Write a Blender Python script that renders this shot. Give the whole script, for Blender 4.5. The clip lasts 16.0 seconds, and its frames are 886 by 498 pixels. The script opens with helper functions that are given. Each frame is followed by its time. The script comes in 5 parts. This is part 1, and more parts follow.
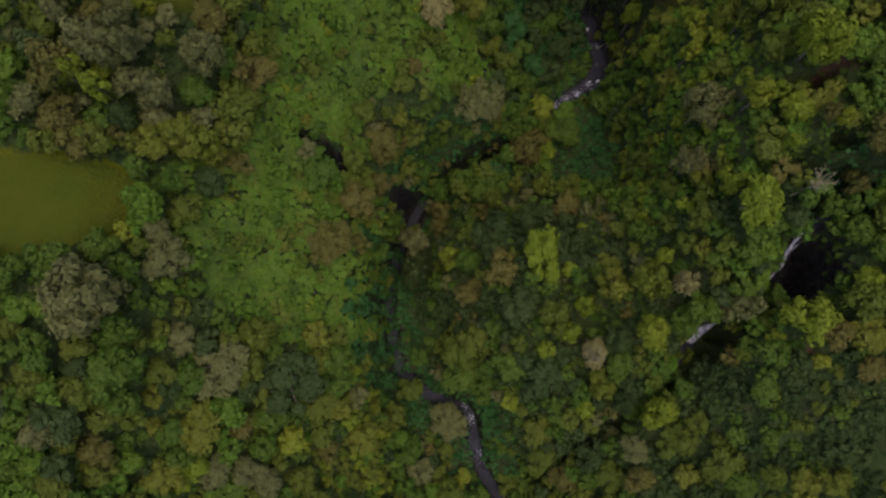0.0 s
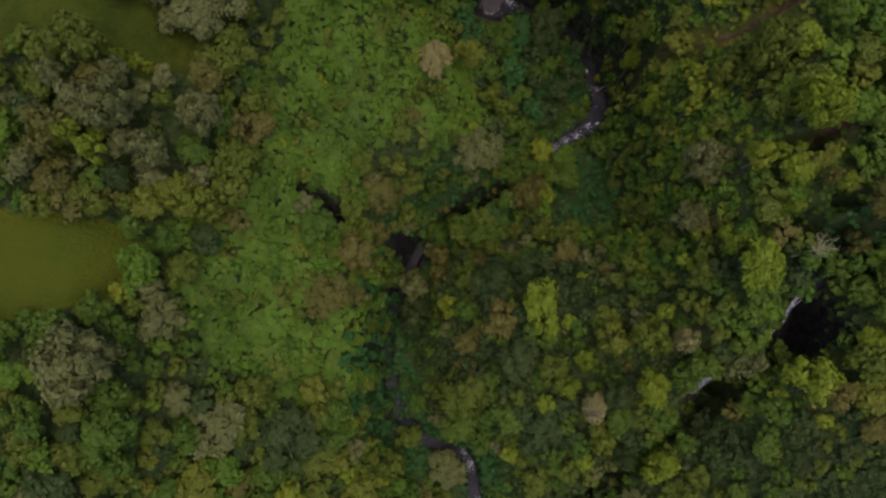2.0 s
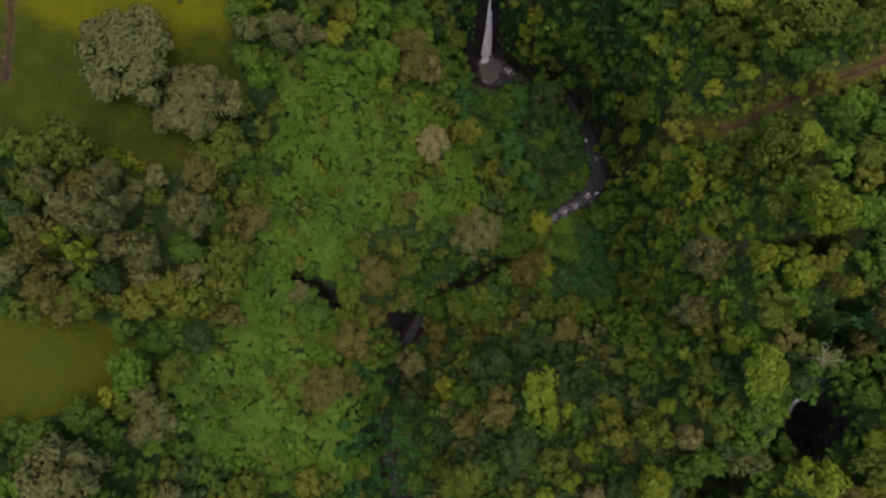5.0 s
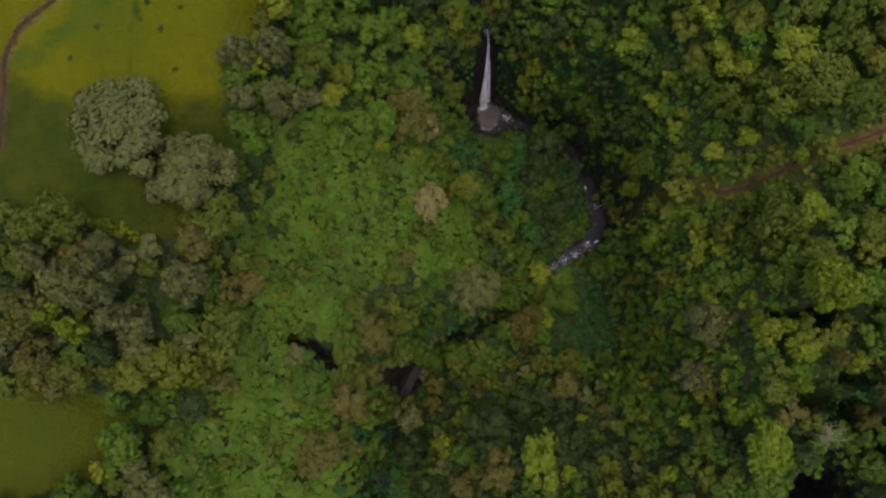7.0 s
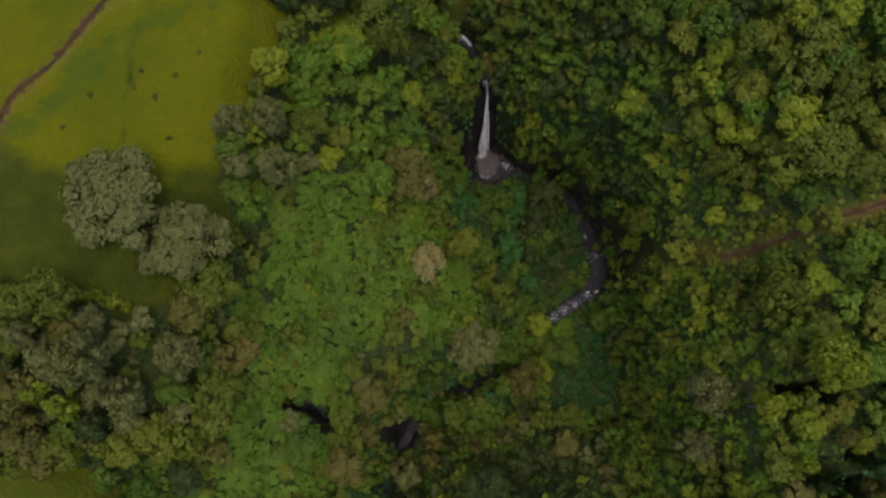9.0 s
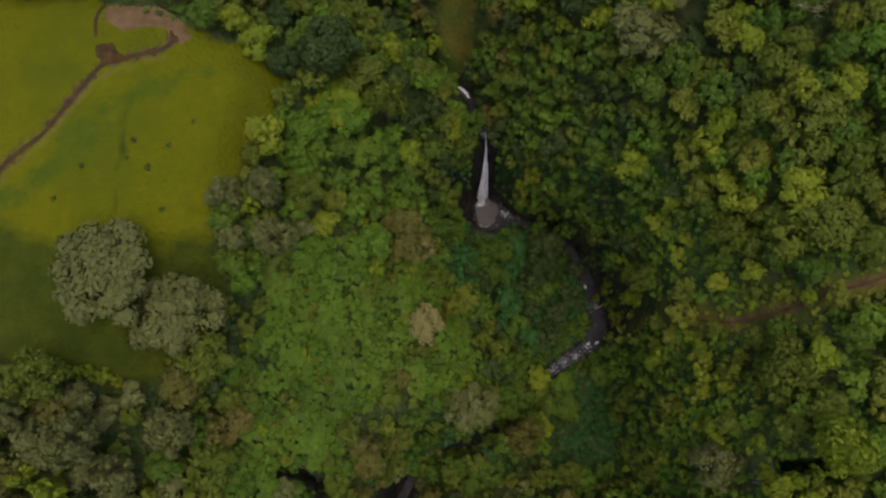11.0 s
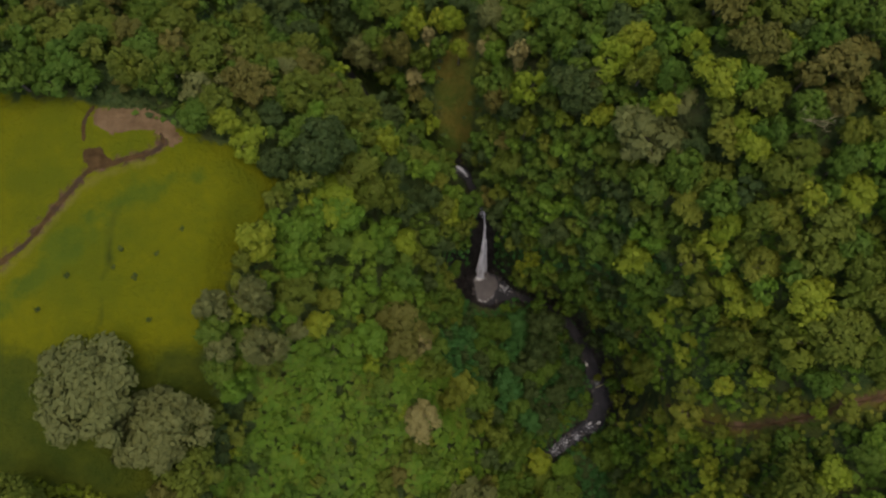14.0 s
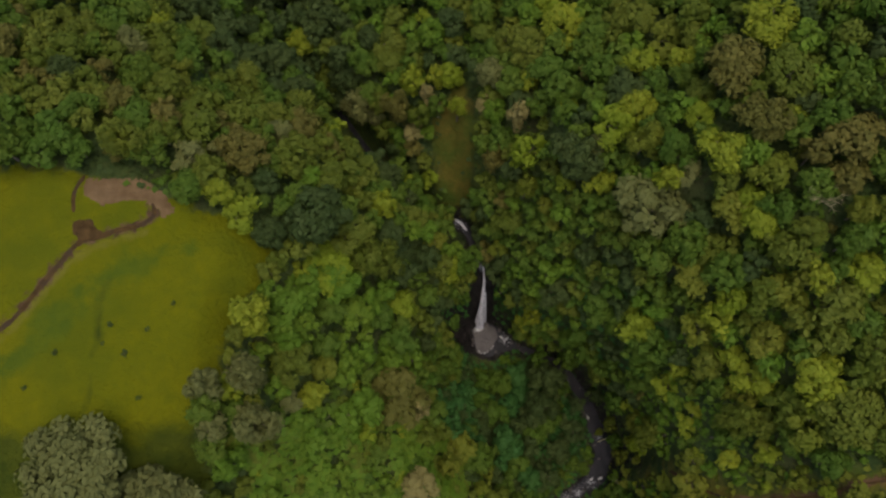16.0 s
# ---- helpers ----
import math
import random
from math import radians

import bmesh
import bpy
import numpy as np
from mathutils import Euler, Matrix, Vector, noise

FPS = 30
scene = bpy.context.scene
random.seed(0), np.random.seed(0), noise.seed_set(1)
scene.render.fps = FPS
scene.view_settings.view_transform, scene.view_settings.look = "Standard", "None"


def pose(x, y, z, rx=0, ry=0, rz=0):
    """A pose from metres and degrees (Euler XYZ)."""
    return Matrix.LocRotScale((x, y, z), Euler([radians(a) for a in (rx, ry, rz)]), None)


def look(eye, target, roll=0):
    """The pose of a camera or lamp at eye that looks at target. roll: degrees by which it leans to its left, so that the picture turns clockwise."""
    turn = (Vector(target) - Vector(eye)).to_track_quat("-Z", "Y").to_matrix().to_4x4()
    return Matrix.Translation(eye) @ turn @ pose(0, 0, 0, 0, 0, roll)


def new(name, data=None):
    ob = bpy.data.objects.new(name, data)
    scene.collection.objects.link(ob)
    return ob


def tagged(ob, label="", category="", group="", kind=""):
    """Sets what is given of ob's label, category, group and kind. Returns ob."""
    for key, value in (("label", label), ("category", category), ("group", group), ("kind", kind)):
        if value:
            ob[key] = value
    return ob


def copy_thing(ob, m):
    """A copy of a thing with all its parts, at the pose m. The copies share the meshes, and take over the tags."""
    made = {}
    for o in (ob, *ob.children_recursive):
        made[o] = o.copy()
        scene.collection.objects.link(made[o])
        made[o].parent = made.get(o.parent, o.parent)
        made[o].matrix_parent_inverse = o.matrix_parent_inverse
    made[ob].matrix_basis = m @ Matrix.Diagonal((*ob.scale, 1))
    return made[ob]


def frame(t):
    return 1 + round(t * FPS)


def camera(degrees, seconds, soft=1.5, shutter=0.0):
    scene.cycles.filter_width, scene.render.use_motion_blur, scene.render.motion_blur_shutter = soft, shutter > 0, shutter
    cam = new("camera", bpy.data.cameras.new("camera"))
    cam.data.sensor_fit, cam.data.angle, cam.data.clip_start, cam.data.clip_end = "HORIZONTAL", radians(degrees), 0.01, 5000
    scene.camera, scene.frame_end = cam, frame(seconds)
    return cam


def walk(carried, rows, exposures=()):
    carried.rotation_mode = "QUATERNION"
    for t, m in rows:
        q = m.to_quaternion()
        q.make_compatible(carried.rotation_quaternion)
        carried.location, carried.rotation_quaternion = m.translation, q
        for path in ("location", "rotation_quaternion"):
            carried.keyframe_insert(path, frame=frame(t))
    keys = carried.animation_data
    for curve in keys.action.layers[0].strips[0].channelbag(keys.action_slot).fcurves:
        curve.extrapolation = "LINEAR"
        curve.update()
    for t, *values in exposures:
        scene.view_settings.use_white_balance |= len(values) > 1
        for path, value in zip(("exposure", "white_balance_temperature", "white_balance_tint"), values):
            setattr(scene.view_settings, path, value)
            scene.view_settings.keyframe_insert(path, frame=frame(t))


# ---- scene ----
cam = camera(63.5, 16.0, soft=2.4)
METRES, EYE, TILT, LEAN, TURN = 110.0, 198.0, -82.0, 0.0, 0.0
ROWS = [
    (0.0, 0.0, 0.0, 0.0, 0.0, 0.0, -0.0),
    (0.5, -0.0001, 0.0036, 0.027, -0.03, 0.12, 0.0),
    (1.0, 0.0026, 0.0064, 0.0547, 0.03, 0.32, -0.02),
    (1.5, 0.004, 0.0098, 0.0829, 0.03, 0.56, -0.01),
    (2.0, 0.0061, 0.0135, 0.1118, 0.06, 0.76, -0.02),
    (2.5, 0.0082, 0.017, 0.142, 0.09, 0.98, -0.03),
    (3.0, 0.0087, 0.0202, 0.1706, 0.06, 1.22, -0.04),
    (3.5, 0.0116, 0.0239, 0.201, 0.11, 1.46, -0.04),
    (4.0, 0.0129, 0.0277, 0.2311, 0.12, 1.67, -0.05),
    (6.5, 0.0193, 0.0474, 0.3889, 0.13, 2.75, -0.01),
    (7.0, 0.0216, 0.0514, 0.4193, 0.16, 2.98, -0.01),
    (7.5, 0.0231, 0.0555, 0.4495, 0.17, 3.21, -0.02),
    (8.0, 0.0233, 0.0603, 0.482, 0.14, 3.44, -0.04),
    (10.5, 0.029, 0.0831, 0.6379, 0.12, 4.66, -0.06),
    (11.0, 0.0298, 0.088, 0.6707, 0.11, 4.89, -0.07),
    (11.5, 0.0321, 0.0924, 0.7022, 0.15, 5.11, -0.07),
    (12.0, 0.0326, 0.0972, 0.734, 0.13, 5.38, -0.09),
    (12.5, 0.0336, 0.1018, 0.765, 0.13, 5.61, -0.1),
    (13.0, 0.0352, 0.1066, 0.7974, 0.14, 5.85, -0.11),
    (13.5, 0.0375, 0.111, 0.829, 0.18, 6.06, -0.11),
    (14.0, 0.0386, 0.1159, 0.8616, 0.18, 6.3, -0.12),
    (14.5, 0.0396, 0.1206, 0.8931, 0.18, 6.52, -0.13),
    (15.0, 0.0411, 0.1257, 0.9255, 0.19, 6.77, -0.13),
    (15.5, 0.0426, 0.1301, 0.956, 0.21, 7.02, -0.15),
    (16.0, 0.0432, 0.1355, 0.9894, 0.2, 7.22, -0.14),
]
walk(cam, [(t, pose(0, 0, EYE, TILT, LEAN, TURN) @ pose(METRES * x, METRES * y, METRES * z, 90 + pitch, roll, yaw)) for t, x, y, z, yaw, pitch, roll in ROWS],
     exposures=((0.0, -0.68, 6120, 22), (4.0, -0.54, 6260, 18), (8.0, -0.55, 6400, 15), (16.0, -0.56, 6800, 10)))

# ---------------------------------------------------------------- light
SUN_EL, SUN_AZ = 83.0, 150.0          # degrees; azimuth from +y towards +x
world = bpy.data.worlds.new("overcast_sky")
scene.world = world
world.use_nodes = True
wn = world.node_tree
sky = wn.nodes.new("ShaderNodeTexSky")
sky.sky_type = "NISHITA"
sky.sun_disc = False
sky.sun_elevation, sky.sun_rotation = radians(SUN_EL), radians(SUN_AZ)
sky.dust_density, sky.air_density = 4.0, 1.0
wn.nodes["Background"].inputs["Strength"].default_value = 0.285
wn.links.new(sky.outputs["Color"], wn.nodes["Background"].inputs["Color"])
sun_data = bpy.data.lights.new("sun", "SUN")
sun_data.energy, sun_data.angle, sun_data.color = 1.12, radians(38), (1.0, 0.94, 0.82)
sun = new("sun", sun_data)
d = Vector((math.sin(radians(SUN_AZ)) * math.cos(radians(SUN_EL)), math.cos(radians(SUN_AZ)) * math.cos(radians(SUN_EL)), math.sin(radians(SUN_EL))))
sun.matrix_world = look(d * 600, (0, 0, 0))


# ---------------------------------------------------------------- materials
def shader(name, rough=0.8):
    m = bpy.data.materials.new(name)
    m.use_nodes = True
    b = m.node_tree.nodes["Principled BSDF"]
    b.inputs["Roughness"].default_value = rough
    b.inputs["Specular IOR Level"].default_value = 0.08
    return m, m.node_tree, b


def node(tree, kind, **sets):
    n = tree.nodes.new(kind)
    for key, value in sets.items():
        if key == "op":
            n.operation = value
        elif key == "blend":
            n.data_type, n.blend_type = "RGBA", value
        else:
            n.inputs[key].default_value = value
    return n


def mixed(tree, a, b, fac):
    """A colour between a and b (colours or sockets) by the socket or number fac."""
    n = tree.nodes.new("ShaderNodeMix")
    n.data_type = "RGBA"
    for socket, value in ((n.inputs[0], fac), (n.inputs[6], a), (n.inputs[7], b)):
        if isinstance(value, (int, float)):
            socket.default_value = value
        elif isinstance(value, tuple):
            socket.default_value = (*value, 1)
        else:
            tree.links.new(value, socket)
    return n.outputs[2]


def grain(tree, scale, detail=5.0, rough=0.6, low=0.35, high=0.65, vector=None):
    """Noise in metres, stretched from low..high to 0..1."""
    if vector is None:
        vector = tree.nodes.new("ShaderNodeNewGeometry").outputs["Position"]
    n = node(tree, "ShaderNodeTexNoise", Scale=scale, Detail=detail, Roughness=rough)
    tree.links.new(vector, n.inputs["Vector"])
    r = node(tree, "ShaderNodeMapRange")
    r.inputs["From Min"].default_value, r.inputs["From Max"].default_value = low, high
    tree.links.new(n.outputs["Fac"], r.inputs["Value"])
    return r.outputs["Result"]


def maths(tree, op, a, b=0.0):
    n = node(tree, "ShaderNodeMath", op=op)
    for socket, value in zip(n.inputs, (a, b)):
        if isinstance(value, (int, float)):
            socket.default_value = value
        else:
            tree.links.new(value, socket)
    return n.outputs[0]


def bump(tree, bsdf, height, strength, distance):
    n = node(tree, "ShaderNodeBump", Strength=strength, Distance=distance)
    tree.links.new(height, n.inputs["Height"])
    tree.links.new(n.outputs["Normal"], bsdf.inputs["Normal"])


def attribute(tree, name):
    n = tree.nodes.new("ShaderNodeAttribute")
    n.attribute_name = name
    return n.outputs["Fac"]


def step(tree, value, edge, soft):
    """0 below edge - soft, 1 above edge + soft."""
    r = node(tree, "ShaderNodeMapRange")
    r.inputs["From Min"].default_value, r.inputs["From Max"].default_value = edge - soft, edge + soft
    tree.links.new(value, r.inputs["Value"])
    return r.outputs["Result"]


def leaf_material(name, base, warm, dark=0.76):
    """Foliage: a shade for each tree between base and warm, and a lightness for each leaf clump."""
    m, tree, b = shader(name, 0.62)
    geo = tree.nodes.new("ShaderNodeNewGeometry")
    info = tree.nodes.new("ShaderNodeObjectInfo")
    tint = maths(tree, "FRACT", maths(tree, "ADD", info.outputs["Random"], attribute(tree, "tint")))
    shade = mixed(tree, base, warm, tint)
    leaf = mixed(tree, tuple(c * dark for c in base), shade, maths(tree, "POWER", geo.outputs["Random Per Island"], 0.55))
    patch = mixed(tree, leaf, tuple(0.75 * a + 0.25 * c for a, c in zip(warm, (0.15, 0.16, 0.045))), maths(tree, "MULTIPLY", grain(tree, 0.35, 3), 0.28))
    tree.links.new(patch, b.inputs["Base Color"])
    thin = node(tree, "ShaderNodeBsdfTranslucent")
    tree.links.new(patch, thin.inputs["Color"])
    mix = node(tree, "ShaderNodeMixShader", Fac=0.14)
    tree.links.new(b.outputs[0], mix.inputs[1])
    tree.links.new(thin.outputs[0], mix.inputs[2])
    tree.links.new(mix.outputs[0], tree.nodes["Material Output"].inputs["Surface"])
    return m


LEAF = {
    "lime": leaf_material("lime_foliage", (0.140, 0.196, 0.013), (0.192, 0.212, 0.017)),
    "yellow": leaf_material("yellow_green_foliage", (0.106, 0.135, 0.013), (0.142, 0.150, 0.018)),
    "green": leaf_material("green_foliage", (0.052, 0.106, 0.012), (0.084, 0.124, 0.014)),
    "vine": leaf_material("vine_foliage", (0.072, 0.146, 0.013), (0.108, 0.164, 0.015)),
    "dark": leaf_material("dark_green_foliage", (0.035, 0.061, 0.016), (0.052, 0.074, 0.019)),
    "fern": leaf_material("fern_foliage", (0.028, 0.094, 0.021), (0.042, 0.110, 0.023)),
    "olive": leaf_material("olive_foliage", (0.075, 0.108, 0.012), (0.11, 0.128, 0.016)),
    "grey": leaf_material("grey_green_foliage", (0.112, 0.124, 0.037), (0.138, 0.142, 0.045)),
    "brown": leaf_material("russet_foliage", (0.090, 0.094, 0.018), (0.128, 0.110, 0.025)),
    "tan": leaf_material("pale_flowering_foliage", (0.20, 0.185, 0.06), (0.25, 0.205, 0.075)),
}

BARK, tree_, b_ = shader("bark", 0.9)
tree_.links.new(mixed(tree_, (0.10, 0.08, 0.055), (0.22, 0.19, 0.15), grain(tree_, 1.6)), b_.inputs["Base Color"])
bump(tree_, b_, grain(tree_, 6.0), 0.6, 0.1)
DEADWOOD, tree_, b_ = shader("bleached_wood", 0.85)
tree_.links.new(mixed(tree_, (0.22, 0.19, 0.10), (0.34, 0.30, 0.17), grain(tree_, 1.2)), b_.inputs["Base Color"])

# the ground: forest floor, pasture, bare earth, and wet rock whose black also shades hollows, by how far each point
# lies inside its outline
GROUND, tree_, b_ = shader("ground", 0.92)
floor_col = mixed(tree_, (0.022, 0.042, 0.012), (0.055, 0.072, 0.020), grain(tree_, 0.25, 6))
floor_col = mixed(tree_, floor_col, (0.075, 0.050, 0.028), maths(tree_, "MULTIPLY", grain(tree_, 0.09, 4, low=0.52, high=0.66), 0.3))
lush = mixed(tree_, (0.097, 0.106, 0.003), (0.120, 0.120, 0.003), grain(tree_, 0.06, 5))
grass_col = mixed(tree_, (0.080, 0.095, 0.004), lush, grain(tree_, 0.028, 4, low=0.34, high=0.46))
grass_col = mixed(tree_, grass_col, (0.078, 0.090, 0.005), maths(tree_, "MULTIPLY", grain(tree_, 0.5, 6), 0.35))
shady = maths(tree_, "ADD", attribute(tree_, "rank"), maths(tree_, "MULTIPLY", grain(tree_, 0.12, 5), 4.0))
grass_col = mixed(tree_, grass_col, mixed(tree_, (0.034, 0.049, 0.005), (0.056, 0.067, 0.006), grain(tree_, 0.2, 6)), step(tree_, shady, 2.6, 2.2))
in_band = maths(tree_, "ADD", attribute(tree_, "band"), maths(tree_, "MULTIPLY", grain(tree_, 0.16, 5, low=0.3, high=0.7), 6.0))
grass_col = mixed(tree_, grass_col, mixed(tree_, (0.058, 0.086, 0.007), (0.078, 0.100, 0.006), grain(tree_, 0.35, 5)), step(tree_, in_band, 4.2, 1.6))
on_verge = maths(tree_, "ADD", attribute(tree_, "verge"), grain(tree_, 0.4, 5))
grass_col = mixed(tree_, grass_col, (0.150, 0.136, 0.022), maths(tree_, "MULTIPLY", step(tree_, on_verge, 1.2, 0.7), 0.7))
in_field = maths(tree_, "ADD", attribute(tree_, "pasture"), maths(tree_, "MULTIPLY", grain(tree_, 0.3, 5), 3.0))
col = mixed(tree_, floor_col, grass_col, step(tree_, in_field, 1.5, 0.9))
col = mixed(tree_, col, mixed(tree_, (0.055, 0.074, 0.006), (0.072, 0.080, 0.006), grain(tree_, 0.1, 5)), step(tree_, attribute(tree_, "lowfield"), 1.0, 1.0))
dry = mixed(tree_, (0.045, 0.070, 0.010), (0.115, 0.090, 0.016), grain(tree_, 0.12, 5))
in_dry = maths(tree_, "ADD", attribute(tree_, "clearing"), maths(tree_, "MULTIPLY", grain(tree_, 0.25, 5), 4.0))
col = mixed(tree_, col, dry, step(tree_, in_dry, 2.0, 1.4))
earth = mixed(tree_, (0.055, 0.032, 0.018), (0.12, 0.072, 0.040), grain(tree_, 0.4, 6))
in_earth = maths(tree_, "ADD", attribute(tree_, "earth"), maths(tree_, "MULTIPLY", grain(tree_, 0.6, 5), 1.6))
col = mixed(tree_, col, earth, step(tree_, in_earth, 0.8, 0.5))
# wet rock's near-black, also painted as shade in one gap and one hollow
rock_and_shade_col = mixed(tree_, (0.010, 0.009, 0.009), (0.032, 0.027, 0.025), grain(tree_, 0.5, 8))
in_rock_and_shade = maths(tree_, "ADD", attribute(tree_, "rock"), maths(tree_, "MULTIPLY", grain(tree_, 0.4, 5), 3.0))
col = mixed(tree_, col, rock_and_shade_col, step(tree_, in_rock_and_shade, 1.5, 0.8))
tree_.links.new(col, b_.inputs["Base Color"])
bump(tree_, b_, grain(tree_, 0.9, 8), 0.7, 0.5)

EARTH, tree_, b_ = shader("bare_earth", 0.95)
tree_.links.new(mixed(tree_, mixed(tree_, (0.044, 0.026, 0.010), (0.088, 0.053, 0.020), grain(tree_, 0.5, 6)), (0.05, 0.035, 0.022), grain(tree_, 0.12, 4, low=0.5, high=0.62)), b_.inputs["Base Color"])
bump(tree_, b_, grain(tree_, 2.0, 6), 0.6, 0.25)
PALE_EARTH, tree_, b_ = shader("pale_scraped_earth", 0.95)
tree_.links.new(mixed(tree_, (0.105, 0.066, 0.031), (0.17, 0.112, 0.057), grain(tree_, 0.22, 6)), b_.inputs["Base Color"])
bump(tree_, b_, grain(tree_, 1.2, 6), 0.6, 0.3)
ROCK, tree_, b_ = shader("wet_rock", 0.55)
tree_.links.new(mixed(tree_, (0.026, 0.023, 0.022), (0.10, 0.088, 0.082), grain(tree_, 0.9, 8)), b_.inputs["Base Color"])
bump(tree_, b_, grain(tree_, 1.8, 8), 0.8, 0.3)
WATER, tree_, b_ = shader("stream_water", 0.3)
b_.inputs["Specular IOR Level"].default_value = 0.2
foam = step(tree_, maths(tree_, "ADD", grain(tree_, 1.7, 8, low=0.2, high=0.8), attribute(tree_, "foam")), 1.08, 0.16)
tree_.links.new(mixed(tree_, mixed(tree_, (0.007, 0.007, 0.009), (0.020, 0.018, 0.022), grain(tree_, 0.3, 4)), (0.42, 0.42, 0.44), foam), b_.inputs["Base Color"])
bump(tree_, b_, grain(tree_, 1.6, 6), 0.5, 0.25)
FALLS, tree_, b_ = shader("falling_water", 0.5)
coords = tree_.nodes.new("ShaderNodeTexCoord").outputs["UV"]
streak = node(tree_, "ShaderNodeMapping")
streak.inputs["Scale"].default_value = (6.0, 0.7, 1.0)
tree_.links.new(coords, streak.inputs["Vector"])
tree_.links.new(mixed(tree_, (0.22, 0.21, 0.23), (0.86, 0.85, 0.89), grain(tree_, 1.0, 6, vector=streak.outputs[0], low=0.36, high=0.62)), b_.inputs["Base Color"])
SPRAY, tree_, b_ = shader("thin_water_on_rock", 0.45)
tree_.links.new(mixed(tree_, (0.045, 0.042, 0.046), (0.46, 0.45, 0.48), grain(tree_, 1.3, 7, low=0.36, high=0.62)), b_.inputs["Base Color"])
bump(tree_, b_, grain(tree_, 1.5, 6), 0.6, 0.3)
POOL, tree_, b_ = shader("silty_pool_water", 0.3)
b_.inputs["Specular IOR Level"].default_value = 0.4
tree_.links.new(mixed(tree_, mixed(tree_, (0.028, 0.022, 0.021), (0.052, 0.041, 0.039), grain(tree_, 0.25, 5)), (0.6, 0.6, 0.6), step(tree_, maths(tree_, "ADD", grain(tree_, 1.2, 7, low=0.2, high=0.8), attribute(tree_, "foam")), 1.05, 0.25)), b_.inputs["Base Color"])
bump(tree_, b_, grain(tree_, 1.5, 6), 0.4, 0.2)

# ---------------------------------------------------------------- the lie of the land
SECTIONS = {}


def section(y, *xz):
    """A cut through the land from west to east at y: pairs of x and height."""
    SECTIONS[y] = (np.array(xz[0::2], float), np.array(xz[1::2], float))


section(-110, -150, 10, -70, -8, -35, -35, 0, -55, 20, -70, 40, -55, 80, -35, 150, -5)
section(-40, -150, 22, -90, 14, -60, -8, -36, -26, -24, -42, -18, -60, -10, -62, 10, -66, 30, -48, 60, -26, 90, -16, 150, 5)
section(0, -150, 36, -92, 36, -75, 18, -55, 2, -38, -8, -27, -16, -21, -50, -12, -62, 0, -58, 10, -36, 22, -14, 45, -12, 62, -12, 75, -20, 90, 6, 110, 14, 150, 25)
section(27, -150, 38, -85, 34, -64, 20, -48, 6, -34, 0, -24, -12, -18, -50, -8, -58, 2, -38, 16, -17, 30, -11, 50, -13, 60, 0, 68, 14, 74, 24, 90, 14, 110, 26, 150, 40)
section(40, -150, 38, -85, 34, -64, 20, -48, 6, -33, 0, -22, -14, -15, -50, -4, -58, 8, -44, 18, -36, 34, -34, 50, -24, 60, -6, 66, 4, 70, 12, 74, 29, 82, 35, 110, 38, 150, 44)
section(52, -150, 40, -90, 36, -75, 26, -58, 16, -45, 6, -30, -6, -18, -24, -11, -48, -4, -60, 8, -52, 20, -40, 34, -44, 46, -47, 56, -46, 61, -38, 64, -22, 67, 2, 70, 22, 74, 30, 85, 34, 150, 48)
section(75, -150, 46, -85, 42, -66, 32, -52, 20, -40, 9, -28, -2, -15, -11, 0, -16, 10, -22, 18, -36, 26, -54, 45, -54, 59, -52, 62, -46, 63.6, -30, 65, -6, 67, 8, 75, 23, 85, 38, 150, 52)
section(95, -150, 48, -90, 45, -70, 41, -56, 30, -45, 17, -30, 5, -18, -3, -4, -4, 4, -12, 14, -26, 24, -42, 38, -56, 56, -58, 61, -52, 63, -40, 65, -14, 67.5, 3, 75, 18, 90, 36, 150, 55)
section(115, -150, 48, -75, 44, -55, 42, -45, 37, -36, 28, -25, 16, -12, 4, 0, -8, 8, -24, 16, -42, 30, -46, 45, -53, 56, -56, 60, -30, 63, 8, 68, 18, 78, 28, 90, 40, 150, 60)
section(135, -150, 48, -80, 48, -50, 46, -42, 40, -32, 26, -18, 12, -8, 0, 0, -14, 7, -40, 12, -55, 24, -55, 34, -53, 46, -52, 51, -22, 54, 8, 58, 18, 64, 28, 80, 46, 150, 66)
section(142, -150, 48, -78, 48, -48, 46, -39, 38, -27, 24, -14, 10, -3, -5, 5, -24, 10, -50, 14, -55, 28, -54, 36, -50, 40, -20, 43, -5, 50, 9, 56, 20, 64, 33, 80, 51, 150, 69)
section(150, -150, 48, -75, 49, -45, 46, -36, 37, -22, 22, -10, 8, 2, -8, 9, -34, 13, -54, 21, -54, 25, -25, 30, -8, 40, 10, 50, 30, 62, 38, 80, 56, 150, 72)
section(165, -150, 50, -75, 50, -50, 44, -38, 38, -22, 34, -8, 14, 4, -2, 10, -18, 17, -24, 22, -16, 28, 2, 36, 22, 48, 40, 64, 56, 80, 62, 150, 76)
section(180, -150, 52, -80, 50, -60, 46, -42, 38, -25, 22, -10, 2, 0, -12, 8, -16, 16, 0, 24, 16, 34, 36, 48, 44, 66, 60, 85, 62, 150, 76)
section(200, -150, 50, -80, 42, -60, 26, -45, 13, -30, 0, -22, -8, -12, -2, 0, 4, 12, 8, 22, 22, 40, 33, 58, 40, 75, 60, 150, 74)
section(230, -150, 42, -80, 26, -55, 9, -42, -2, -25, 4, 0, 12, 20, 18, 40, 26, 70, 44, 100, 58, 150, 66)
section(330, -150, 50, -60, 20, -40, 10, 0, 25, 50, 40, 150, 70)

